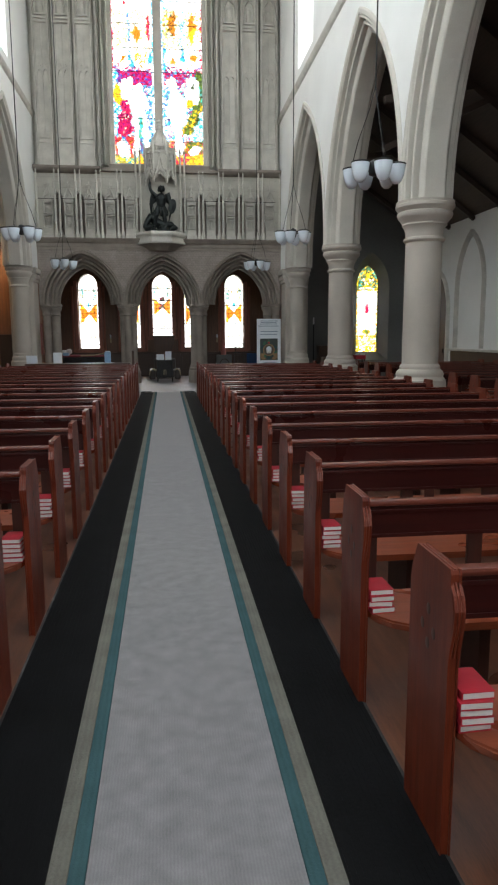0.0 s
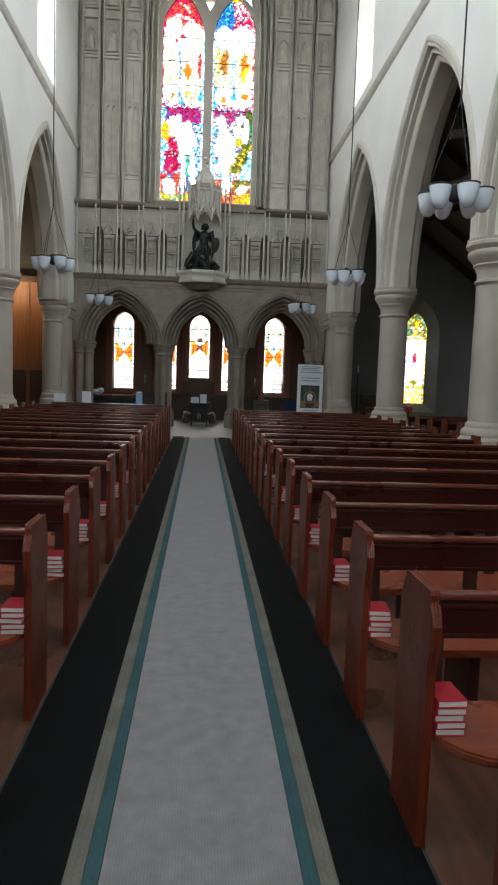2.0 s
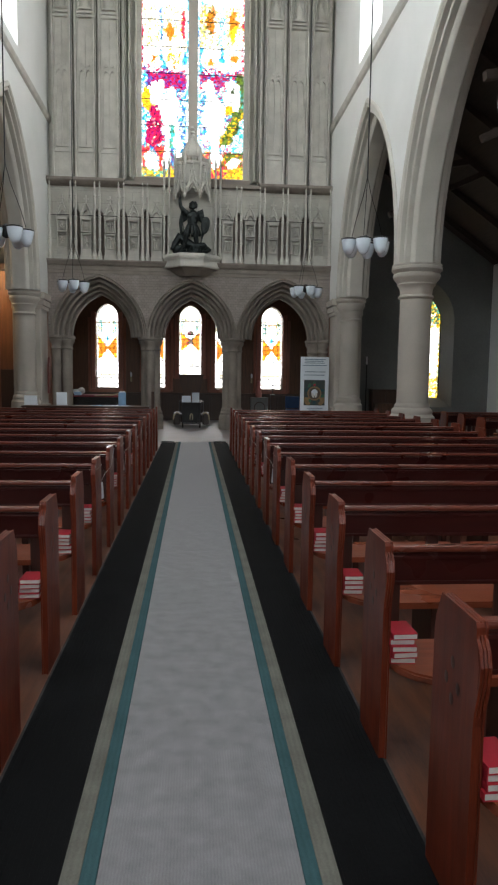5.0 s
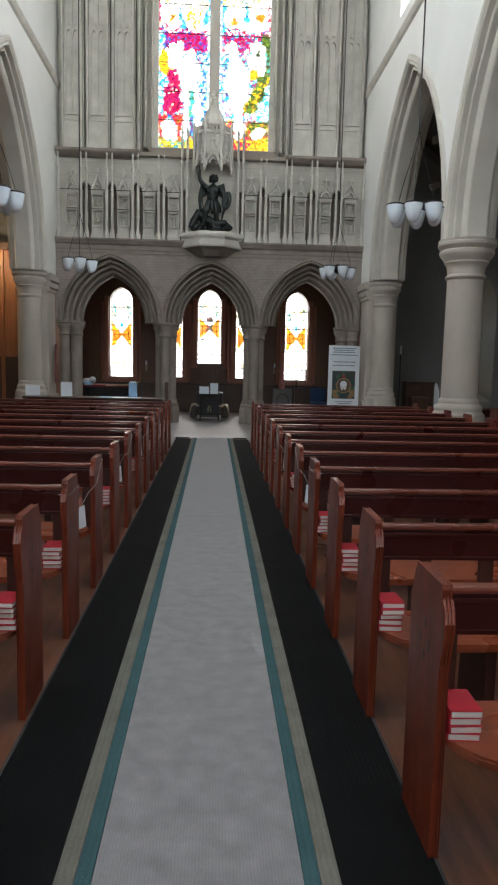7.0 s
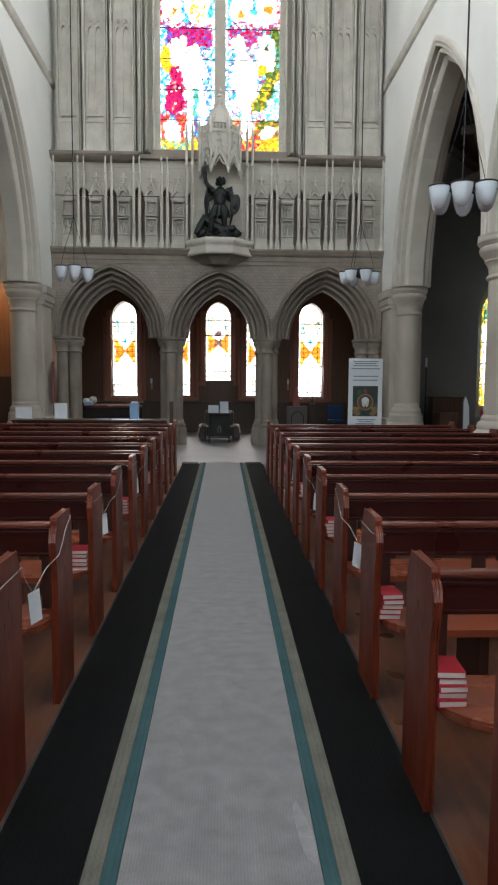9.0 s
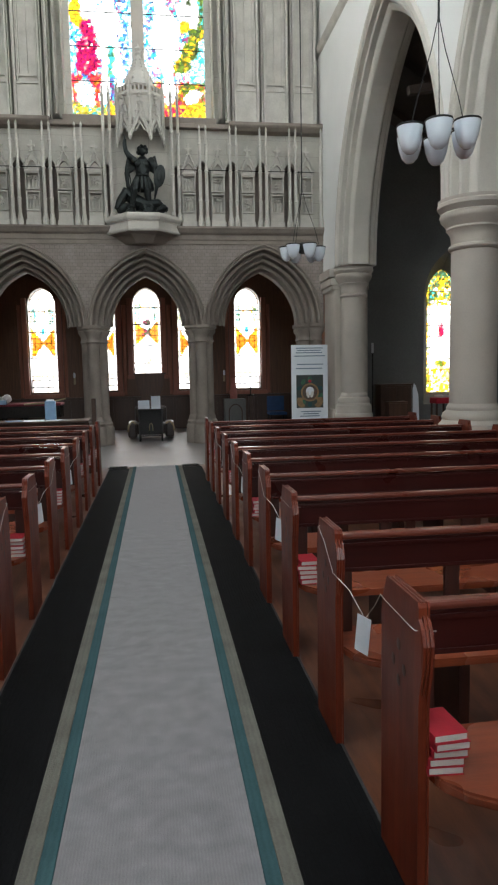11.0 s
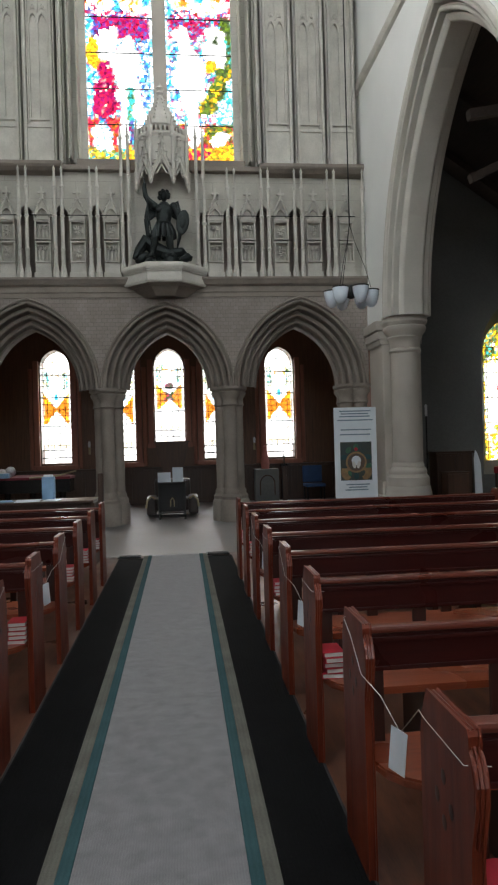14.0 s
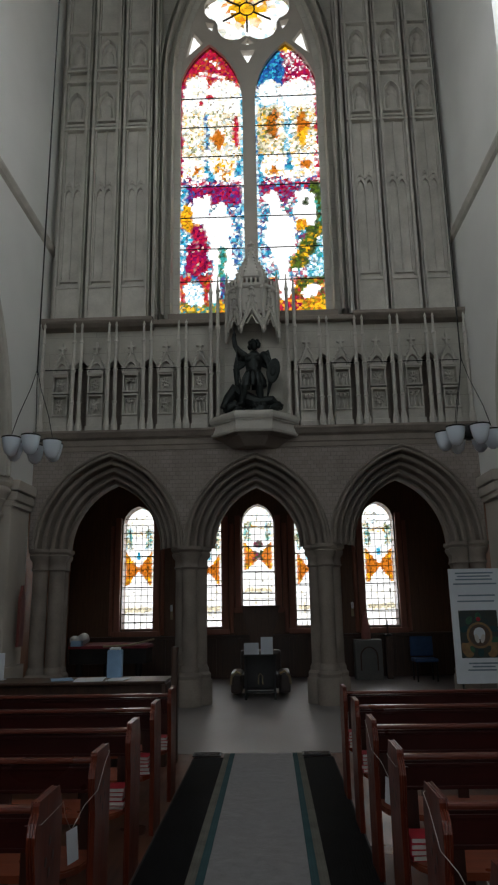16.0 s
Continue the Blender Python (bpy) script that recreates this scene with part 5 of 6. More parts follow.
for s in (-1, 1):
    for u, w in ((0.66, -0.04), (0.80, 0.02)):
        bm = lathe(bmesh.new(), [(0.055, 0.28), (0.055, 0.40), (0.036, 0.46), (0.034, 1.2), (0.05, 1.24), (0.034, 1.28), (0.032, 2.1), (0.05, 2.14), (0.034, 2.2), (0.03, 2.85), (0.045, 2.9), (0.024, 2.96), (0.004, 3.22)], 8, (s * u, w, 0))
        part("pinnacle", bm, "carved", niche, "slim stone pinnacle")
# solid canopy: three gabled faces, a toothed cornice and a crocketed spire
DRUM = [(-0.49, 0.1), (-0.47, -0.14), (-0.21, -0.40), (0.21, -0.40), (0.47, -0.14), (0.49, 0.1)]


def ring_wall(bm, scale0, z0, scale1, z1, cap=True):
    lo = [bm.verts.new((x * scale0, (y - 0.1) * scale0 + 0.1, z0)) for x, y in DRUM]
    hi = [bm.verts.new((x * scale1, (y - 0.1) * scale1 + 0.1, z1)) for x, y in DRUM]
    for i in range(6):
        j = (i + 1) % 6
        bm.faces.new((lo[i], lo[j], hi[j], hi[i]))
    if cap:
        bm.faces.new(lo[::-1])
        bm.faces.new(hi)


bm = bmesh.new()
ring_wall(bm, 0.97, 2.26, 0.97, 2.84)
for s0, z0, s1, z1 in ((1.0, 2.78, 1.05, 2.82), (1.05, 2.82, 1.05, 2.87), (1.0, 2.96, 1.04, 2.99), (0.88, 2.99, 0.66, 3.02)):
    ring_wall(bm, s0, z0, s1, z1)
part("canopy_drum", bm, "carved", niche, "solid canopy drum with moulded cornice")
bm = bmesh.new()
for (xa, ya), (xb, yb) in zip(DRUM, DRUM[1:]):
    d = Vector((xb - xa, yb - ya, 0))
    n = max(3, int(d.length / 0.075))
    for k in range(n):
        q = Vector((xa, ya, 0)) + d * ((k + 0.5) / n)
        box(bm, q.x - 0.02, q.x + 0.02, q.y - 0.03, q.y + 0.03, 2.87, 2.965)
part("cornice_teeth", bm, "carved", niche, "row of small stone teeth")
for (xa, ya), (xb, yb) in zip(DRUM, DRUM[1:]):
    bm = bmesh.new()
    d = Vector((xb - xa, yb - ya, 0))
    o = Vector(((xa + xb) / 2, (ya + yb) / 2 - 0.035, 0))
    for ex, ey in ((xa, ya), (xb, yb)):
        e = Vector((ex, ey - 0.03, 0))
        tube(bm, [(e.x, e.y, 2.02), (e.x * 0.55 + o.x * 0.45, e.y * 0.55 + o.y * 0.45, 2.22), (o.x, o.y, 2.74)], [0.034, 0.032, 0.022], 6)
        tube(bm, [(e.x * 0.93 + o.x * 0.07, e.y + 0.01, 1.97), (e.x * 0.62 + o.x * 0.38, e.y * 0.62 + o.y * 0.38, 2.12), (o.x, o.y + 0.02, 2.36)], 0.026, 6)
        tube(bm, [(e.x * 0.8 + o.x * 0.2, e.y * 0.8 + o.y * 0.2, 2.06), (e.x * 0.45 + o.x * 0.55, e.y * 0.45 + o.y * 0.55, 2.04), (o.x, o.y + 0.02, 2.22)], 0.017, 5)
        for t in (0.2, 0.4, 0.6, 0.8):
            lathe(bm, [(0.004, -0.035), (0.032, 0.0), (0.004, 0.035)], 6, (e.x + (o.x - e.x) * t, e.y + (o.y - e.y) * t - 0.02, 1.99 + 0.75 * t))
    lathe(bm, [(0.05, -0.02), (0.03, 0.02), (0.055, 0.05), (0.005, 0.10)], 8, (o.x, o.y, 2.74))
    tube(bm, [(o.x + 0.055 * math.cos(k * math.pi / 5) * d.length, o.y, 2.46 + 0.055 * math.sin(k * math.pi / 5)) for k in range(11)], 0.013, 5)
    part("gable", bm, "carved", niche, "crocketed stone gable")
for x, y in DRUM:
    part("pinnacle", lathe(bmesh.new(), [(0.02, 1.86), (0.045, 1.93), (0.032, 2.0), (0.032, 2.72), (0.05, 2.76), (0.036, 2.80), (0.03, 2.98), (0.004, 3.22)], 8, (x * 1.02, y - 0.02, 0)), "carved", niche, "slim stone pinnacle")
bm = bmesh.new()
lathe(bm, [(0.34, 3.0), (0.30, 3.14), (0.05, 3.66), (0.08, 3.70), (0.05, 3.75), (0.09, 3.80), (0.03, 3.86), (0.005, 3.92)], 8, (0, -0.12, 0), turn=math.pi / 8)
for k in range(8):
    t = math.pi / 8 + k * math.pi / 4
    for q in range(6):
        f = q / 6
        lathe(bm, [(0.004, -0.035), (0.028, 0.0), (0.004, 0.035)], 5, ((0.31 - 0.26 * f) * math.cos(t), -0.12 + (0.31 - 0.26 * f) * math.sin(t), 3.12 + 0.53 * f))
part("spire", bm, "carved", niche, "small crocketed stone spire")


def ball(bm, at, r, seg=12, rot=0.0):
    m = Matrix.Translation(at) @ Matrix.Rotation(rot, 4, "Y") @ Matrix.Diagonal((*r, 1))
    bmesh.ops.create_uvsphere(bm, u_segments=seg, v_segments=8, radius=1, matrix=m)


bm = bmesh.new()
rk = random.Random(9)
for k in range(26):
    ball(bm, (rk.uniform(-0.46, 0.46), rk.uniform(-0.2, 0.06), 0.04 + rk.uniform(0, 0.14)), (rk.uniform(0.06, 0.16), 0.1, rk.uniform(0.05, 0.12)), 8, rk.uniform(-0.8, 0.8))
# the beaten beast, coiled behind the legs
tube(bm, [(0.46, -0.1, 0.10), (0.30, -0.16, 0.22), (0.08, -0.1, 0.20), (-0.16, -0.02, 0.30), (-0.34, -0.04, 0.42), (-0.42, -0.1, 0.26), (-0.50, -0.14, 0.12)], [0.03, 0.08, 0.10, 0.13, 0.12, 0.09, 0.05], 9)
for k in range(9):
    tube(bm, [(-0.12 - 0.02 * k, 0.03, 0.60 - 0.02 * k), (-0.26 - 0.025 * k, 0.0, 0.52 - 0.035 * k), (-0.30 - 0.03 * k, -0.03, 0.30 - 0.02 * k)], [0.03, 0.04, 0.012], 6)
for x, kx in ((-0.09, -0.16), (0.11, 0.10)):
    tube(bm, [(kx * 1.3, -0.1, 0.16), (kx * 1.15, -0.14, 0.26), (kx, -0.11, 0.38), (kx * 0.95, -0.16, 0.44), (x * 0.9, -0.08, 0.62)], [0.055, 0.05, 0.068, 0.062, 0.085], 10)
    ball(bm, (kx * 1.35, -0.16, 0.15), (0.05, 0.10, 0.04))
# strips of the kilt, belt, cuirass, shoulders
for k in range(12):
    t = 2 * math.pi * k / 12
    tube(bm, [(0.12 * math.cos(t), -0.06 + 0.10 * math.sin(t), 0.70), (0.17 * math.cos(t), -0.06 + 0.14 * math.sin(t), 0.58), (0.19 * math.cos(t), -0.06 + 0.15 * math.sin(t), 0.47)], [0.03, 0.042, 0.036], 6)
tube(bm, [(0, -0.06, 0.60), (0.0, -0.06, 0.72), (0.01, -0.07, 0.86), (0.02, -0.05, 0.98), (0.02, -0.04, 1.07)], [0.13, 0.115, 0.145, 0.15, 0.06], 12)
lathe(bm, [(0.125, 0.70), (0.14, 0.72), (0.125, 0.745)], 14, (0, -0.06, 0))
for sx in (-1, 1):
    ball(bm, (0.01 + sx * 0.065, -0.165, 0.92), (0.075, 0.05, 0.065), 10, sx * 0.3)
    ball(bm, (0.01 + sx * 0.045, -0.16, 0.80), (0.045, 0.03, 0.05), 8)
    ball(bm, (0.02 + sx * 0.165, -0.06, 1.0), (0.075, 0.075, 0.07), 10)
ball(bm, (0.02, -0.08, 1.17), (0.07, 0.08, 0.09))
for k in range(9):
    ball(bm, (0.02 + 0.075 * math.cos(k * 0.75), -0.05 + 0.03 * math.sin(k * 2.1), 1.20 + 0.05 * math.sin(k * 1.3)), (0.04, 0.05, 0.045), 7)
tube(bm, [(-0.14, -0.06, 1.01), (-0.24, -0.1, 1.08), (-0.29, -0.13, 1.15), (-0.31, -0.13, 1.28), (-0.30, -0.12, 1.36)], [0.06, 0.055, 0.045, 0.04, 0.03], 8)
tube(bm, [(0.18, -0.06, 1.0), (0.25, -0.1, 0.88), (0.27, -0.13, 0.80), (0.30, -0.2, 0.74)], [0.06, 0.05, 0.045, 0.035], 8)
ball(bm, (0.33, -0.2, 0.70), (0.11, 0.025, 0.21), 16, 0.2)
ball(bm, (0.33, -0.225, 0.70), (0.05, 0.02, 0.10), 12, 0.2)
tube(bm, [(-0.31, -0.15, 1.44), (-0.26, -0.17, 0.95), (-0.17, -0.2, 0.20)], 0.011, 6)
# folded wings and a blown cloak
for sx in (-1, 1):
    for k in range(6):
        tube(bm, [(sx * 0.10, 0.05, 1.02 - 0.02 * k), (sx * (0.24 + 0.012 * k), 0.06, 1.10 - 0.06 * k), (sx * (0.30 - 0.005 * k), 0.06, 0.86 - 0.06 * k), (sx * (0.27 - 0.01 * k), 0.05, 0.66 - 0.07 * k)], [0.03, 0.045, 0.035, 0.01], 6)
st = link_mesh("statue", bm, "bronze", None, "", True)
st.location = (XC, YW - 0.14, 5.0)
st.scale = (1.12, 1.0, 1.17)
tagged(st, "dark bronze statue of a winged figure with raised arm and shield", "statue")


# ---- pew row barriers: string and card ----
def make_barrier(s):
    b = thing("row_barrier", "white string with a hanging card closing off a pew row", "barrier")
    x = 0.0
    pts = [(x + s * 0.03, 0.03, 0.90), (x - s * 0.012, -0.02, 0.90), (x - s * 0.012, -0.12, 0.86), (x - s * 0.012, -0.27, 0.76), (x + s * 0.03, -0.36, 0.715), (x + s * 0.06, -0.45, 0.64)]
    part("string", tube(bmesh.new(), pts, 0.0014, 5), "string", b)
    pts = [(x + s * 0.06, -0.48, 0.64), (x + s * 0.05, -0.62, 0.74), (x + s * 0.0, -0.83, 0.855), (x - s * 0.010, -0.90, 0.86), (x - s * 0.010, -1.15, 0.855), (x + s * 0.05, -1.165, 0.855)]
    part("string", tube(bmesh.new(), pts, 0.0011, 5), "string", b)
    bm = B(-0.001, 0.001, -0.036, 0.036, -0.15, 0.0)
    bmesh.ops.rotate(bm, verts=bm.verts, cent=(0, 0, 0), matrix=Matrix.Rotation(s * 0.5, 3, "Z") @ Matrix.Rotation(0.12, 3, "X"))
    bmesh.ops.translate(bm, verts=bm.verts, vec=(s * 0.06, -0.465, 0.64))
    part("card", bm, "card", b, "white card")
    return b


for s, ks in ((1, (0, 2, 4, 6)), (-1, (-1, 1, 3, 5))):
    src = make_barrier(s)
    for k in ks:
        c = copy_thing(src, pose(s * PEW_X, PEW_Y0 + PEW_P * k, 0))
        c["group"] = "row barriers"
    for o in list(src.children_recursive) + [src]:
        bpy.data.objects.remove(o)


# ---- things at the far end of the aisle ----
chair = thing("armchair", "dark leather armchair with rounded pale-fronted arms", "chair", (XC, 24.75, 0))
part("seat", B(-0.36, 0.36, -0.35, 0.35, 0.14, 0.40, 0.05), "leather", chair)
part("backrest", B(-0.40, 0.40, 0.25, 0.45, 0.30, 0.80, 0.07), "leather", chair)
for s in (-1, 1):
    a = part("armrest", B(*sorted((s * 0.34, s * 0.56)), -0.40, 0.40, 0.06, 0.44, 0.06), "leather", chair)
    part("arm_front", tube(bmesh.new(), [(s * 0.36, -0.405, 0.40), (s * 0.45, -0.41, 0.46), (s * 0.54, -0.405, 0.36), (s * 0.56, -0.40, 0.22)], 0.022, 6), "gold", a, "pale worn trim")
table = thing("side_table", "small black table with folded papers on it", "table", (XC, 24.15, 0))
part("tabletop", B(-0.30, 0.30, -0.18, 0.18, 0.74, 0.78, 0.012), "black", table)
part("panel", B(-0.26, 0.26, 0.10, 0.13, 0.14, 0.74, 0.005), "black", table)
for sx in (-1, 1):
    for sy in (-1, 1):
        part("leg", B(*sorted((sx * 0.24, sx * 0.285)), *sorted((sy * 0.12, sy * 0.165)), 0.0, 0.74, 0.006), "black", table)
part("stretcher", B(-0.24, 0.24, -0.15, -0.12, 0.12, 0.15, 0.004), "black", table)
part("emblem", tube(bmesh.new(), [(-0.04, 0.09, 0.24), (-0.035, 0.085, 0.38), (0.0, 0.085, 0.43), (0.035, 0.085, 0.38), (0.04, 0.09, 0.24)], 0.012, 6), "gold", table)
for x0, x1, h, ry in ((-0.29, -0.02, 0.20, 3), (0.02, 0.24, 0.30, -2)):
    c = thing("folded_card", "white folded card standing on the small table", "card", (XC, 24.1, 0.78))
    bm = bmesh.new()
    vs = [bm.verts.new(p) for p in ((x0, -0.05, 0), (x1, -0.05, 0), (x1, 0, h), (x0, 0, h), (x0, 0.05, 0), (x1, 0.05, 0))]
    bm.faces.new(vs[:4]), bm.faces.new((vs[3], vs[2], vs[5], vs[4]))
    bmesh.ops.solidify(bm, geom=bm.faces, thickness=0.004)
    part("sheet", bm, "card", c)
shield = thing("reading_desk", "brown wooden reading desk with a flared front", "lectern", (XC - 0.02, 27.25, 0))
part("front", plate([(-0.24, 0.0), (0.24, 0.0), (0.26, 0.95), (0.40, 1.35), (0.42, 1.60), (-0.42, 1.60), (-0.40, 1.35), (-0.26, 0.95)], [], lambda u, v, w: Vector((u, w, v)), 0.2), "screen_dark", shield)
part("top", B(-0.46, 0.46, -0.05, 0.28, 1.60, 1.64, 0.01), "screen_dark", shield)

# poster board
board = thing("poster_board", "white printed poster board with a round coloured picture", "poster", (3.405, 22.25, 0))
part("panel", B(-0.405, 0.405, 0.0, 0.03, 0.42, 2.17, 0.006), "card", board)
part("picture", B(-0.30, 0.30, -0.005, -0.001, 0.80, 1.52), "art_dark", board, "dark picture ground")
for z, a, b in ((2.10, -0.3, 0.3), (2.05, -0.27, 0.25), (2.0, -0.3, 0.28), (1.93, -0.34, 0.34), (1.75, -0.28, 0.3), (1.66, -0.3, 0.28), (0.72, -0.2, 0.25), (0.67, -0.15, 0.2), (0.62, -0.22, 0.22)):
    part("text_line", B(a, b, -0.004, -0.001, z - 0.011, z + 0.011), "ink", board, "grey line of print")
bm = bmesh.new()
bmesh.ops.create_cone(bm, cap_ends=True, segments=28, radius1=0.20, radius2=0.20, depth=0.003, matrix=Matrix.Translation((0.0, -0.0075, 1.14)) @ Matrix.Rotation(math.pi / 2, 4, "X"))
part("disc", bm, "art_gold", board, "golden ring")
bm = bmesh.new()
bmesh.ops.create_cone(bm, cap_ends=True, segments=28, radius1=0.165, radius2=0.165, depth=0.002, matrix=Matrix.Translation((0.0, -0.0095, 1.14)) @ Matrix.Rotation(math.pi / 2, 4, "X"))
part("disc", bm, "art_brown", board, "brown inner ground")
bm = bmesh.new()
bmesh.ops.create_cone(bm, cap_ends=True, segments=20, radius1=0.09, radius2=0.09, depth=0.003, matrix=Matrix.Translation((0.0, -0.011, 1.17)) @ Matrix.Rotation(math.pi / 2, 4, "X"))
part("disc", bm, "card", board, "pale inner shape")
for sx in (-1, 1):
    bm = bmesh.new()
    ball(bm, (sx * 0.2, -0.006, 0.93), (0.09, 0.003, 0.13), 12, sx * 0.4)
    part("petal", bm, "art_gold", board)
for k in range(10):
    t = k * 0.628
    bm = bmesh.new()
    ball(bm, (0.245 * math.sin(t), -0.006, 1.15 + 0.27 * math.cos(t)), (0.05, 0.003, 0.07), 10, -t)
    part("leaf", bm, ("art_green", "art_dark", "teal")[k % 3], board, "printed leaf shape")
for sx in (-0.045, 0.045):
    bm = bmesh.new()
    ball(bm, (sx, -0.013, 1.09), (0.035, 0.002, 0.07), 10, sx * 6)
    part("petal", bm, "paper", board)
bm = bmesh.new()
ball(bm, (0, -0.008, 1.385), (0.035, 0.003, 0.035), 12)
part("flower", bm, "red", board)
for s in (-1, 1):
    part("foot", B(s * 0.3 - 0.02, s * 0.3 + 0.02, -0.2, 0.25, 0.0, 0.03, 0.006), "iron", board)
    part("post", B(s * 0.3 - 0.015, s * 0.3 + 0.015, 0.03, 0.05, 0.02, 2.0, 0.003), "iron", board)

# long desk behind the last row
desk = thing("long_desk", "long dark wooden desk with a plain top behind the pews", "desk", (-2.45, 19.15, 0))
part("desktop", B(-1.45, 1.42, -0.28, 0.28, 0.84, 0.875, 0.012), "dark_wood", desk)
part("front_panel", B(-1.40, 1.38, -0.20, -0.17, 0.05, 0.84, 0.006), "dark_wood", desk)
for x in (-1.40, 1.40):
    part("end_panel", B(x - 0.03, x + 0.03, -0.25, 0.25, 0.0, 0.84, 0.01), "dark_wood", desk)
part("end_post", B(1.46, 1.53, -0.10, 0.02, 0.0, 1.22, 0.015), "dark_wood", desk, "taller rounded end post")


def sheet(x, y, z, w, d, rz, mat, label):
    o = link_mesh("paper_sheet", B(-w / 2, w / 2, -d / 2, d / 2, 0, 0.004), mat)
    o.matrix_world = pose(x, y, z, 0, 0, rz)
    tagged(o, label, "paper")


sheet(-1.92, 19.1, 0.876, 0.32, 0.42, 8, "card", "white paper sheets lying on the long desk")
sheet(-1.60, 19.1, 0.876, 0.2, 0.30, -5, "card", "white paper sheets lying on the long desk")
sheet(-2.25, 19.15, 0.876, 0.24, 0.3, 20, "blue", "blue leaflet lying on the long desk")
bottle = thing("paper_dispenser", "pale blue upright holder standing on the long desk", "holder", (-1.68, 19.3, 0.875))
part("body", B(-0.085, 0.085, -0.05, 0.05, 0, 0.31, 0.015), "blue", bottle)
part("cap", B(-0.06, 0.06, -0.04, 0.04, 0.31, 0.335, 0.006), "card", bottle)
for x, w, h in ((-3.75, 0.3, 0.22), (-3.05, 0.24, 0.30)):
    c = thing("display_card", "white card standing on the long desk", "card", (x, 19.2, 0.875))
    part("front", B(-w / 2, w / 2, -0.03, -0.02, 0, h, 0.003), "card", c)
    part("foot", B(-w / 2, w / 2, -0.03, 0.06, 0, 0.012, 0.003), "card", c)

# covered piano in the chapel
piano = thing("grand_piano", "black grand piano under a burgundy cover", "piano", (-2.95, 25.0, 0))
loop = [(-0.75, -0.6), (0.72, -0.6), (0.74, -0.1), (0.55, 0.35), (0.25, 0.62), (-0.2, 0.78), (-0.62, 0.75), (-0.78, 0.5)]
bm = plate(loop, [], lambda u, v, w: Vector((u, v, 0.62 + w)), 0.28)
part("case", bm, "black", piano, "black lacquered case")
bm = plate([(u * 1.03, v * 1.03) for u, v in loop], [], lambda u, v, w: Vector((u, v, 0.90 + w)), 0.05)
part("cover", bm, "burgundy", piano, "burgundy cloth cover")
part("lid_edge", tube(bmesh.new(), [(-0.1, -0.64, 0.94), (0.4, -0.62, 0.96), (0.85, -0.5, 1.06)], 0.018, 6), "gold", piano)
for x, y in ((-0.6, -0.45), (0.55, -0.45), (-0.3, 0.55)):
    part("leg", lathe(bmesh.new(), [(0.05, 0), (0.04, 0.1), (0.06, 0.35), (0.07, 0.62)], 10, (x, y, 0)), "black", piano, "", True)
cloth = thing("white_bundle", "crumpled white cloth bundle on the piano", "cloth", (-3.55, 24.6, 0.95))
bm = bmesh.new()
for k in range(6):
    ball(bm, (rk.uniform(-0.1, 0.1), rk.uniform(-0.08, 0.08), 0.07 + rk.uniform(0, 0.09)), (0.1, 0.09, 0.08), 8)
part("folds", bm, "white_cloth", cloth, "", True)
bx = link_mesh("tissue_box", B(-0.1, 0.1, -0.07, 0.07, 0, 0.1, 0.008), "blue")
bx.location = (-3.55, 24.35, 0.952)
tagged(bx, "small blue box on the piano cover", "box")

# right of the far pillars
cab = thing("small_cabinet", "small grey-brown cabinet with an arched front", "cabinet", (2.3, 27.1, 0))
part("body", B(-0.3, 0.3, -0.2, 0.2, 0, 0.86, 0.012), "grey_wall", cab)
part("arch", arch_sweep(bmesh.new(), 0.2, 0.22, [(0, 0.0), (0, -0.03), (0.03, -0.03), (0.03, 0.0)], lambda u, v, w: Vector((u, -0.2 + w, 0.5 + v)), 6, 0.3), "dark_wood", cab)
cr = thing("standing_cross", "small dark cross on a stepped foot", "cross", (2.78, 27.15, 0))
part("stand", B(-0.06, 0.06, -0.06, 0.06, 0.0, 0.92, 0.01), "dark_wood", cr)
bm = bmesh.new()
box(bm, -0.014, 0.014, -0.014, 0.014, 0.96, 1.27, 0.003)
box(bm, -0.075, 0.075, -0.014, 0.014, 1.14, 1.168, 0.003)
box(bm, -0.09, 0.09, -0.05, 0.05, 0.92, 0.965, 0.008)
part("cross", bm, "black", cr)
fig = link_mesh("candle_figure", lathe(bmesh.new(), [(0.10, 0), (0.11, 0.1), (0.085, 0.3), (0.07, 0.42), (0.05, 0.48), (0.06, 0.56), (0.01, 0.62)], 14), "pink", None, "", True)
fig.location = (2.28, 27.1, 0.86)
tagged(fig, "pink draped figure standing on the cabinet", "figure")
bch = thing("blue_chair", "dark blue upholstered chair by the chapel wall", "chair", (3.45, 26.6, 0))
part("seat", B(-0.25, 0.25, -0.25, 0.25, 0.4, 0.48, 0.03), "blue_dark", bch)
part("backrest", B(-0.25, 0.25, 0.2, 0.27, 0.5, 0.92, 0.03), "blue_dark", bch)
for x in (-0.21, 0.21):
    for y in (-0.21, 0.21):
        part("leg", B(x - 0.015, x + 0.015, y - 0.015, y + 0.015, 0, 0.42, 0.003), "iron", bch)
# hanging plaque on the pier
pq = link_mesh("wall_plaque", plate([(-0.10, 0), (0.10, 0), (0.10, 0.78), (0.06, 0.86), (0.0, 1.0), (-0.06, 0.86), (-0.10, 0.78)], [], lambda u, v, w: Vector((w, u, v)), 0.05), "plaque")
pq.location = (WL + 0.06, 22.75, 1.05)
tagged(pq, "narrow red-brown wooden plaque with a pointed top on the pier", "plaque")
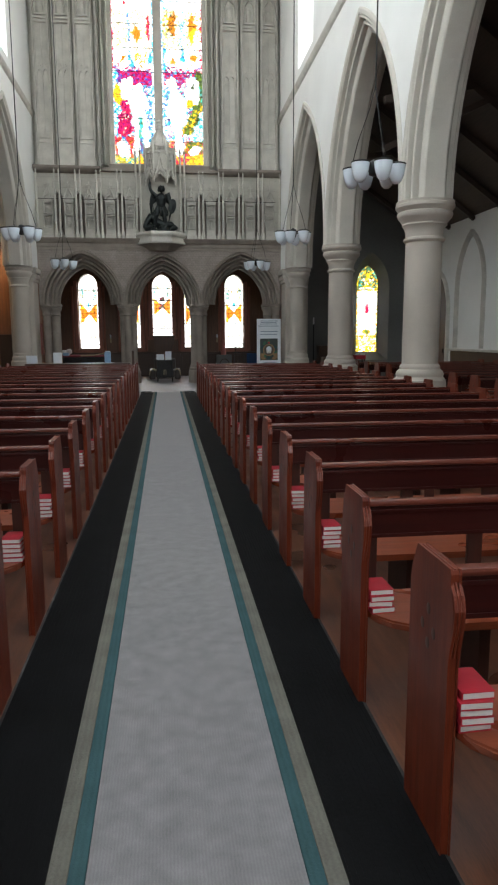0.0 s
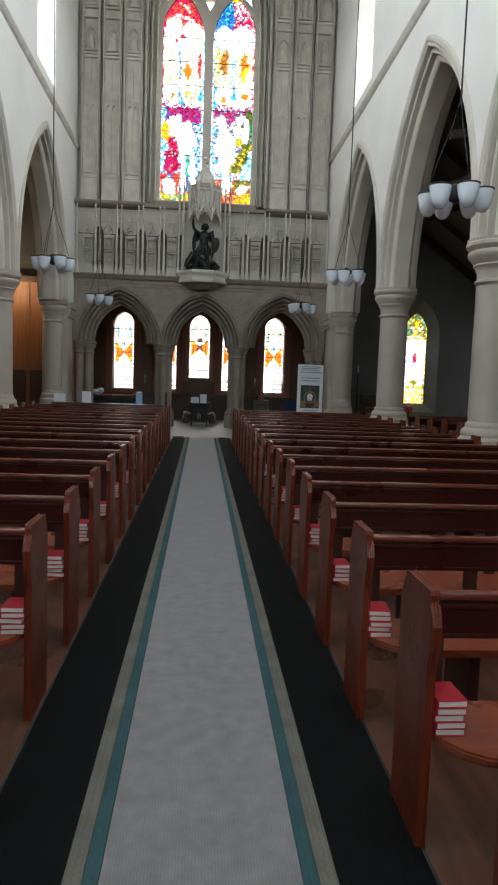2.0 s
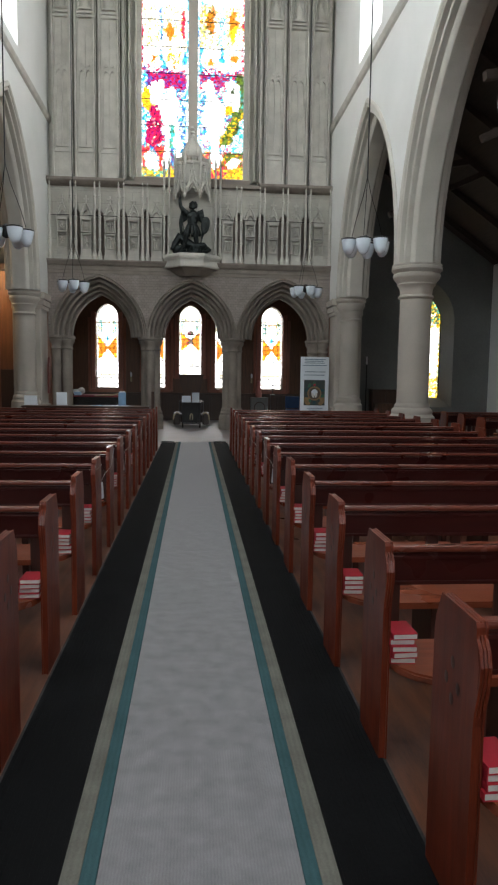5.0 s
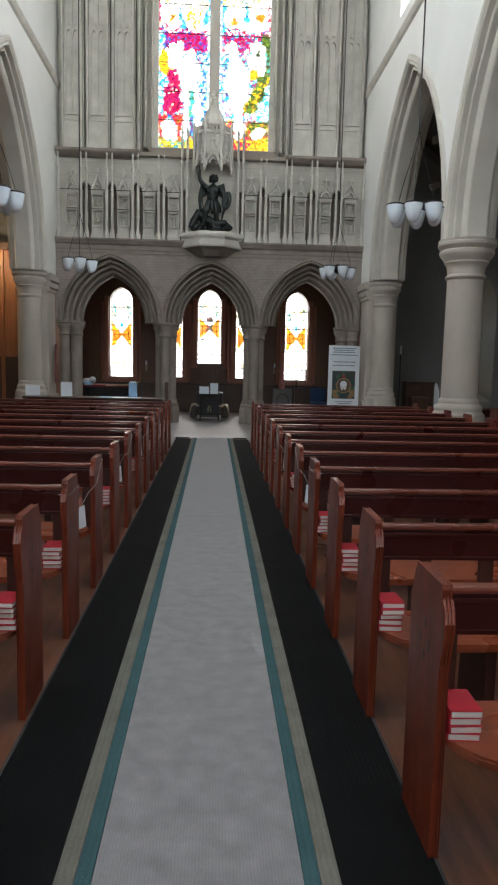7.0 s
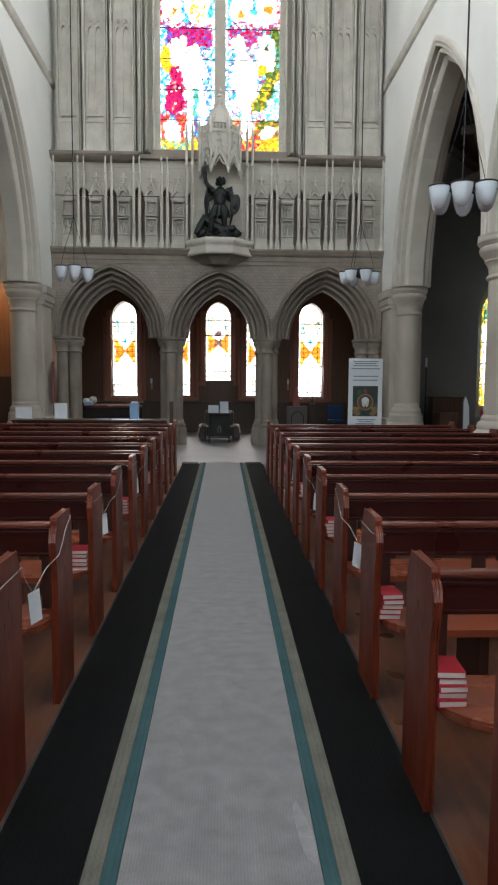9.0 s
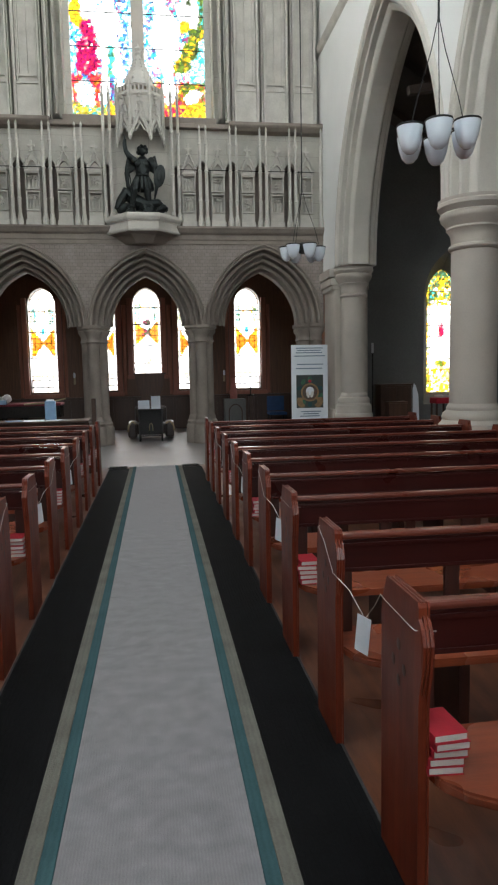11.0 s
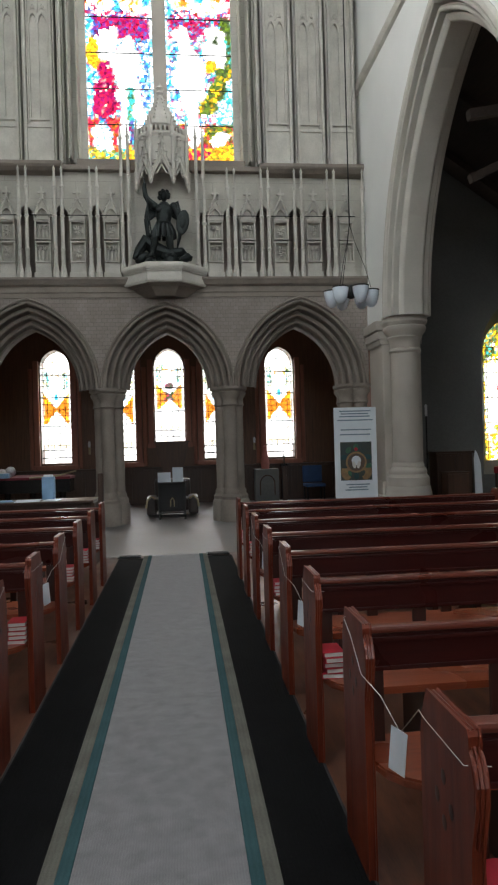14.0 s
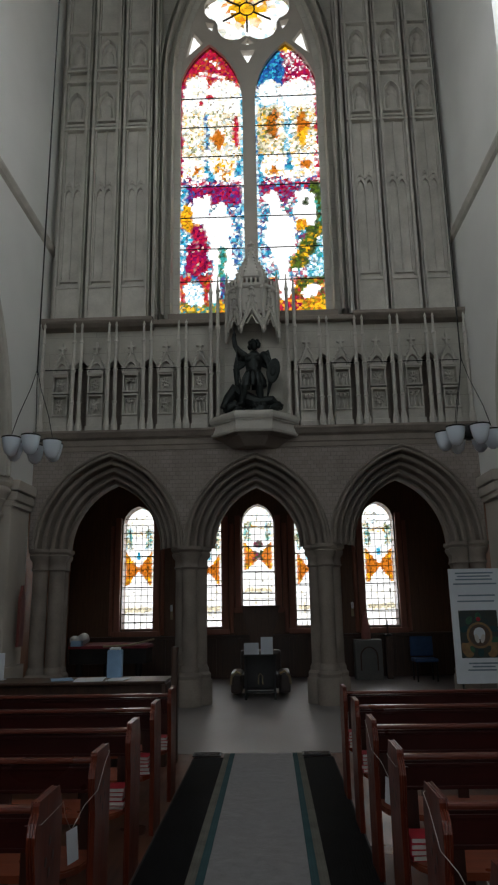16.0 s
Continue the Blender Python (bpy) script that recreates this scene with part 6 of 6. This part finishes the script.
# brass candle stand between arches
for x in (-1.62, 1.62):
    cs = thing("wall_bracket", "small brass bracket light on the chapel wall", "bracket", (XC + x * 1.33, CH1 - 0.06, 1.35))
    part("plate", B(-0.03, 0.03, -0.02, 0.0, 0, 0.2, 0.004), "gold", cs)
    part("cup", lathe(bmesh.new(), [(0.01, 0.18), (0.03, 0.2), (0.035, 0.3), (0.02, 0.34)], 10, (0, -0.05, 0)), "card", cs, "", True)
    part("arm", tube(bmesh.new(), [(0, -0.01, 0.1), (0, -0.05, 0.12), (0, -0.05, 0.2)], 0.008, 5), "gold", cs)

# floor grates where the carpet ends
for s in (-1, 1):
    g = thing("floor_grate", "dark metal floor grate beside the carpet's end", "grate", (s * 0.62, 19.35, 0.0))
    part("frame", B(-0.16, 0.16, -0.02, 0.18, 0.009, 0.02, 0.003), "iron", g)
    for k in range(5):
        part("bar", B(-0.14, 0.14, 0.005 + 0.033 * k, 0.02 + 0.033 * k, 0.02, 0.026), "iron", g)

# ---- side aisles ----
def put_s(u, v, w):
    return Vector((9.4 - w, u, v))


bl = thing("blind_arch", "shallow blind arch on the pale aisle wall", "arch", (0, 0, 0))
bl["kind"] = "structure"
for ym, a, h, zs in ((20.0, 1.0, 1.7, 3.1), (14.5, 1.0, 1.7, 3.1), (9.0, 1.0, 1.7, 3.1)):
    part("ring", arch_sweep(bmesh.new(), a, h, [(0.0, 0.0), (0.0, 0.10), (0.06, 0.12), (0.12, 0.08), (0.14, 0.0)], lambda u, v, w: put_s(ym + u, zs + v, w), 10, zs - 1.2), "carved", bl)
part("dado", B(9.2, 9.398, Y_BACK, 21.2, 1.10, 1.17, 0.02), "carved", bl)
part("dado_panel", B(9.32, 9.398, Y_BACK, 21.2, 0.0, 1.10, 0.01), "dark_wood", bl, "dark wooden dado")
door = thing("door_1", "dark wooden door in a pointed stone arch", "door", (9.4, 22.3, 0))
door["kind"] = "structure"
part("leaf", plate([(-0.62, 0), (0.62, 0)] + [(u, 2.4 + v) for u, v in reversed(pointed(0.62, 1.1, 0, 8))], [], lambda u, v, w: Vector((-w, u, v)), 0.03), "dark_wood", door)
part("door_frame", arch_sweep(bmesh.new(), 0.78, 1.35, [(0.0, 0.0), (0.0, -0.10), (0.06, -0.12), (0.14, -0.05), (0.14, 0.0)], lambda u, v, w: Vector((w, u, 2.4 + v)), 8, 2.4), "carved", door)
part("handle", B(-0.08, -0.03, -0.45, -0.40, 1.0, 1.15, 0.008), "iron", door)

cup = thing("low_cupboard", "dark wooden cupboard at the end of the side aisle", "cupboard", (5.74, 23.45, 0))
part("body", B(-0.38, 0.38, -0.2, 0.2, 0.06, 1.22, 0.01), "dark_wood", cup)
part("top", B(-0.41, 0.41, -0.23, 0.22, 1.22, 1.26, 0.01), "dark_wood", cup)
part("plinth", B(-0.36, 0.36, -0.18, 0.2, 0.0, 0.06), "dark_wood", cup)
for sx in (-1, 1):
    leaf = part("door", B(*sorted((sx * 0.01, sx * 0.36)), -0.222, -0.201, 0.10, 1.18, 0.006), "dark_wood", cup)
    part("knob", lathe(bmesh.new(), [(0.004, -0.016), (0.016, 0.0), (0.004, 0.016)], 8, (sx * 0.05, -0.235, 0.66)), "gold", leaf)
chest = thing("wooden_chest", "plain brown wooden chest in front of the cupboard", "chest", (5.62, 22.95, 0))
part("body", B(-0.22, 0.22, -0.16, 0.16, 0.0, 0.82, 0.01), "screen_dark", chest)
part("lid", B(-0.235, 0.235, -0.175, 0.17, 0.82, 0.86, 0.012), "screen_dark", chest)
sign = thing("leaning_board", "narrow pale blue board leaning on the cupboard", "board", (6.17, 23.05, 0))
bm = plate([(-0.085, 0.0), (0.085, 0.0), (0.085, 1.0), (0.03, 1.2), (-0.01, 1.27), (-0.05, 1.12)], [], lambda u, v, w: Vector((u, w + v * 0.1, v)), 0.02)
part("panel", bm, "card", sign)
part("foot", B(-0.1, 0.1, -0.06, 0.1, 0.0, 0.03, 0.006), "dark_wood", sign)
stand = thing("candle_stand", "tall slim metal candle stand by the pier", "candle stand", (5.14, 23.2, 0))
part("pole", lathe(bmesh.new(), [(0.02, 0.04), (0.018, 1.2), (0.03, 1.22), (0.016, 1.25), (0.016, 2.0)], 10), "iron", stand, "", True)
part("foot", lathe(bmesh.new(), [(0.16, 0), (0.16, 0.02), (0.05, 0.05), (0.02, 0.09)], 16), "iron", stand, "", True)
part("candle", lathe(bmesh.new(), [(0.028, 2.0), (0.028, 2.22), (0.01, 2.24)], 10), "white_cloth", stand, "white wax candle", True)
stool = thing("covered_stool", "low stool with a red cover under papers", "stool", (6.78, 23.1, 0))
for sx in (-1, 1):
    for sy in (-1, 1):
        part("leg", B(*sorted((sx * 0.13, sx * 0.17)), *sorted((sy * 0.13, sy * 0.17)), 0.0, 0.82, 0.004), "dark_wood", stool)
part("cover", B(-0.19, 0.19, -0.19, 0.19, 0.78, 0.92, 0.025), "red", stool, "red cloth cover")
pap = link_mesh("paper_stack", B(-0.10, 0.10, -0.14, 0.14, 0.0, 0.06, 0.004), "paper")
pap.matrix_world = pose(6.80, 23.08, 0.921, 0, 0, 20)
tagged(pap, "stack of white papers on the red stool", "paper")

screen = thing("oak_screen", "tall orange-brown oak screen in the side aisle", "screen", (-7.2, 23.4, 0))
part("lower_panel", B(-2.2, 2.2, 0, 0.08, 0, 1.7, 0.01), "dark_wood", screen)
for k in range(8):
    x = -2.2 + 4.4 * k / 7
    part("stile", B(x - 0.05, x + 0.05, -0.03, 0.09, 0, 4.6, 0.01), "screen_wood", screen)
for k in range(7):
    x = -2.2 + 4.4 * (k + 0.5) / 7
    part("board", B(x - 0.27, x + 0.27, 0.01, 0.06, 1.7, 4.5, 0.008), "screen_wood", screen)
part("cornice", B(-2.3, 2.3, -0.08, 0.12, 4.5, 4.7, 0.03), "dark_wood", screen)
spot = thing("spot_lamp", "small lit spot lamp over the oak screen", "lamp", (-6.1, 22.4, 4.45))
part("body", lathe(bmesh.new(), [(0.05, 0.03), (0.06, 0.14), (0.03, 0.2)], 12), "iron", spot)
part("bulb", lathe(bmesh.new(), [(0.01, -0.03), (0.045, 0.0), (0.045, 0.03)], 12), "spot", spot, "glowing warm bulb")
part("stem", tube(bmesh.new(), [(0, 0, 0.18), (0, 0, 3.3)], 0.012, 6), "iron", spot)
sl = new("spot_light", bpy.data.lights.new("spot_light", "POINT"))
sl.data.energy, sl.data.color, sl.data.shadow_soft_size = 60, (1.0, 0.72, 0.42), 0.05
sl.location = (-6.1, 22.4, 4.35)

# pale worn patches on the carpet
for x, y, w, d, rz in ((0.318, 8.5, 0.05, 0.34, 6),):
    pts = [(w / 2 * math.cos(t) * (1 + 0.12 * math.sin(3 * t + x * 9)), d / 2 * math.sin(t) * (1 + 0.05 * math.cos(5 * t))) for t in [2 * math.pi * k / 32 for k in range(32)]]
    o = link_mesh("carpet_scuff", plate(pts, [], lambda u, v, ww: Vector((u, v, ww)), 0.0012), "scuff")
    o.matrix_world = pose(x, y, 0.0122, 0, 0, rz)
    tagged(o, "pale worn scuff on the grey carpet", "stain")
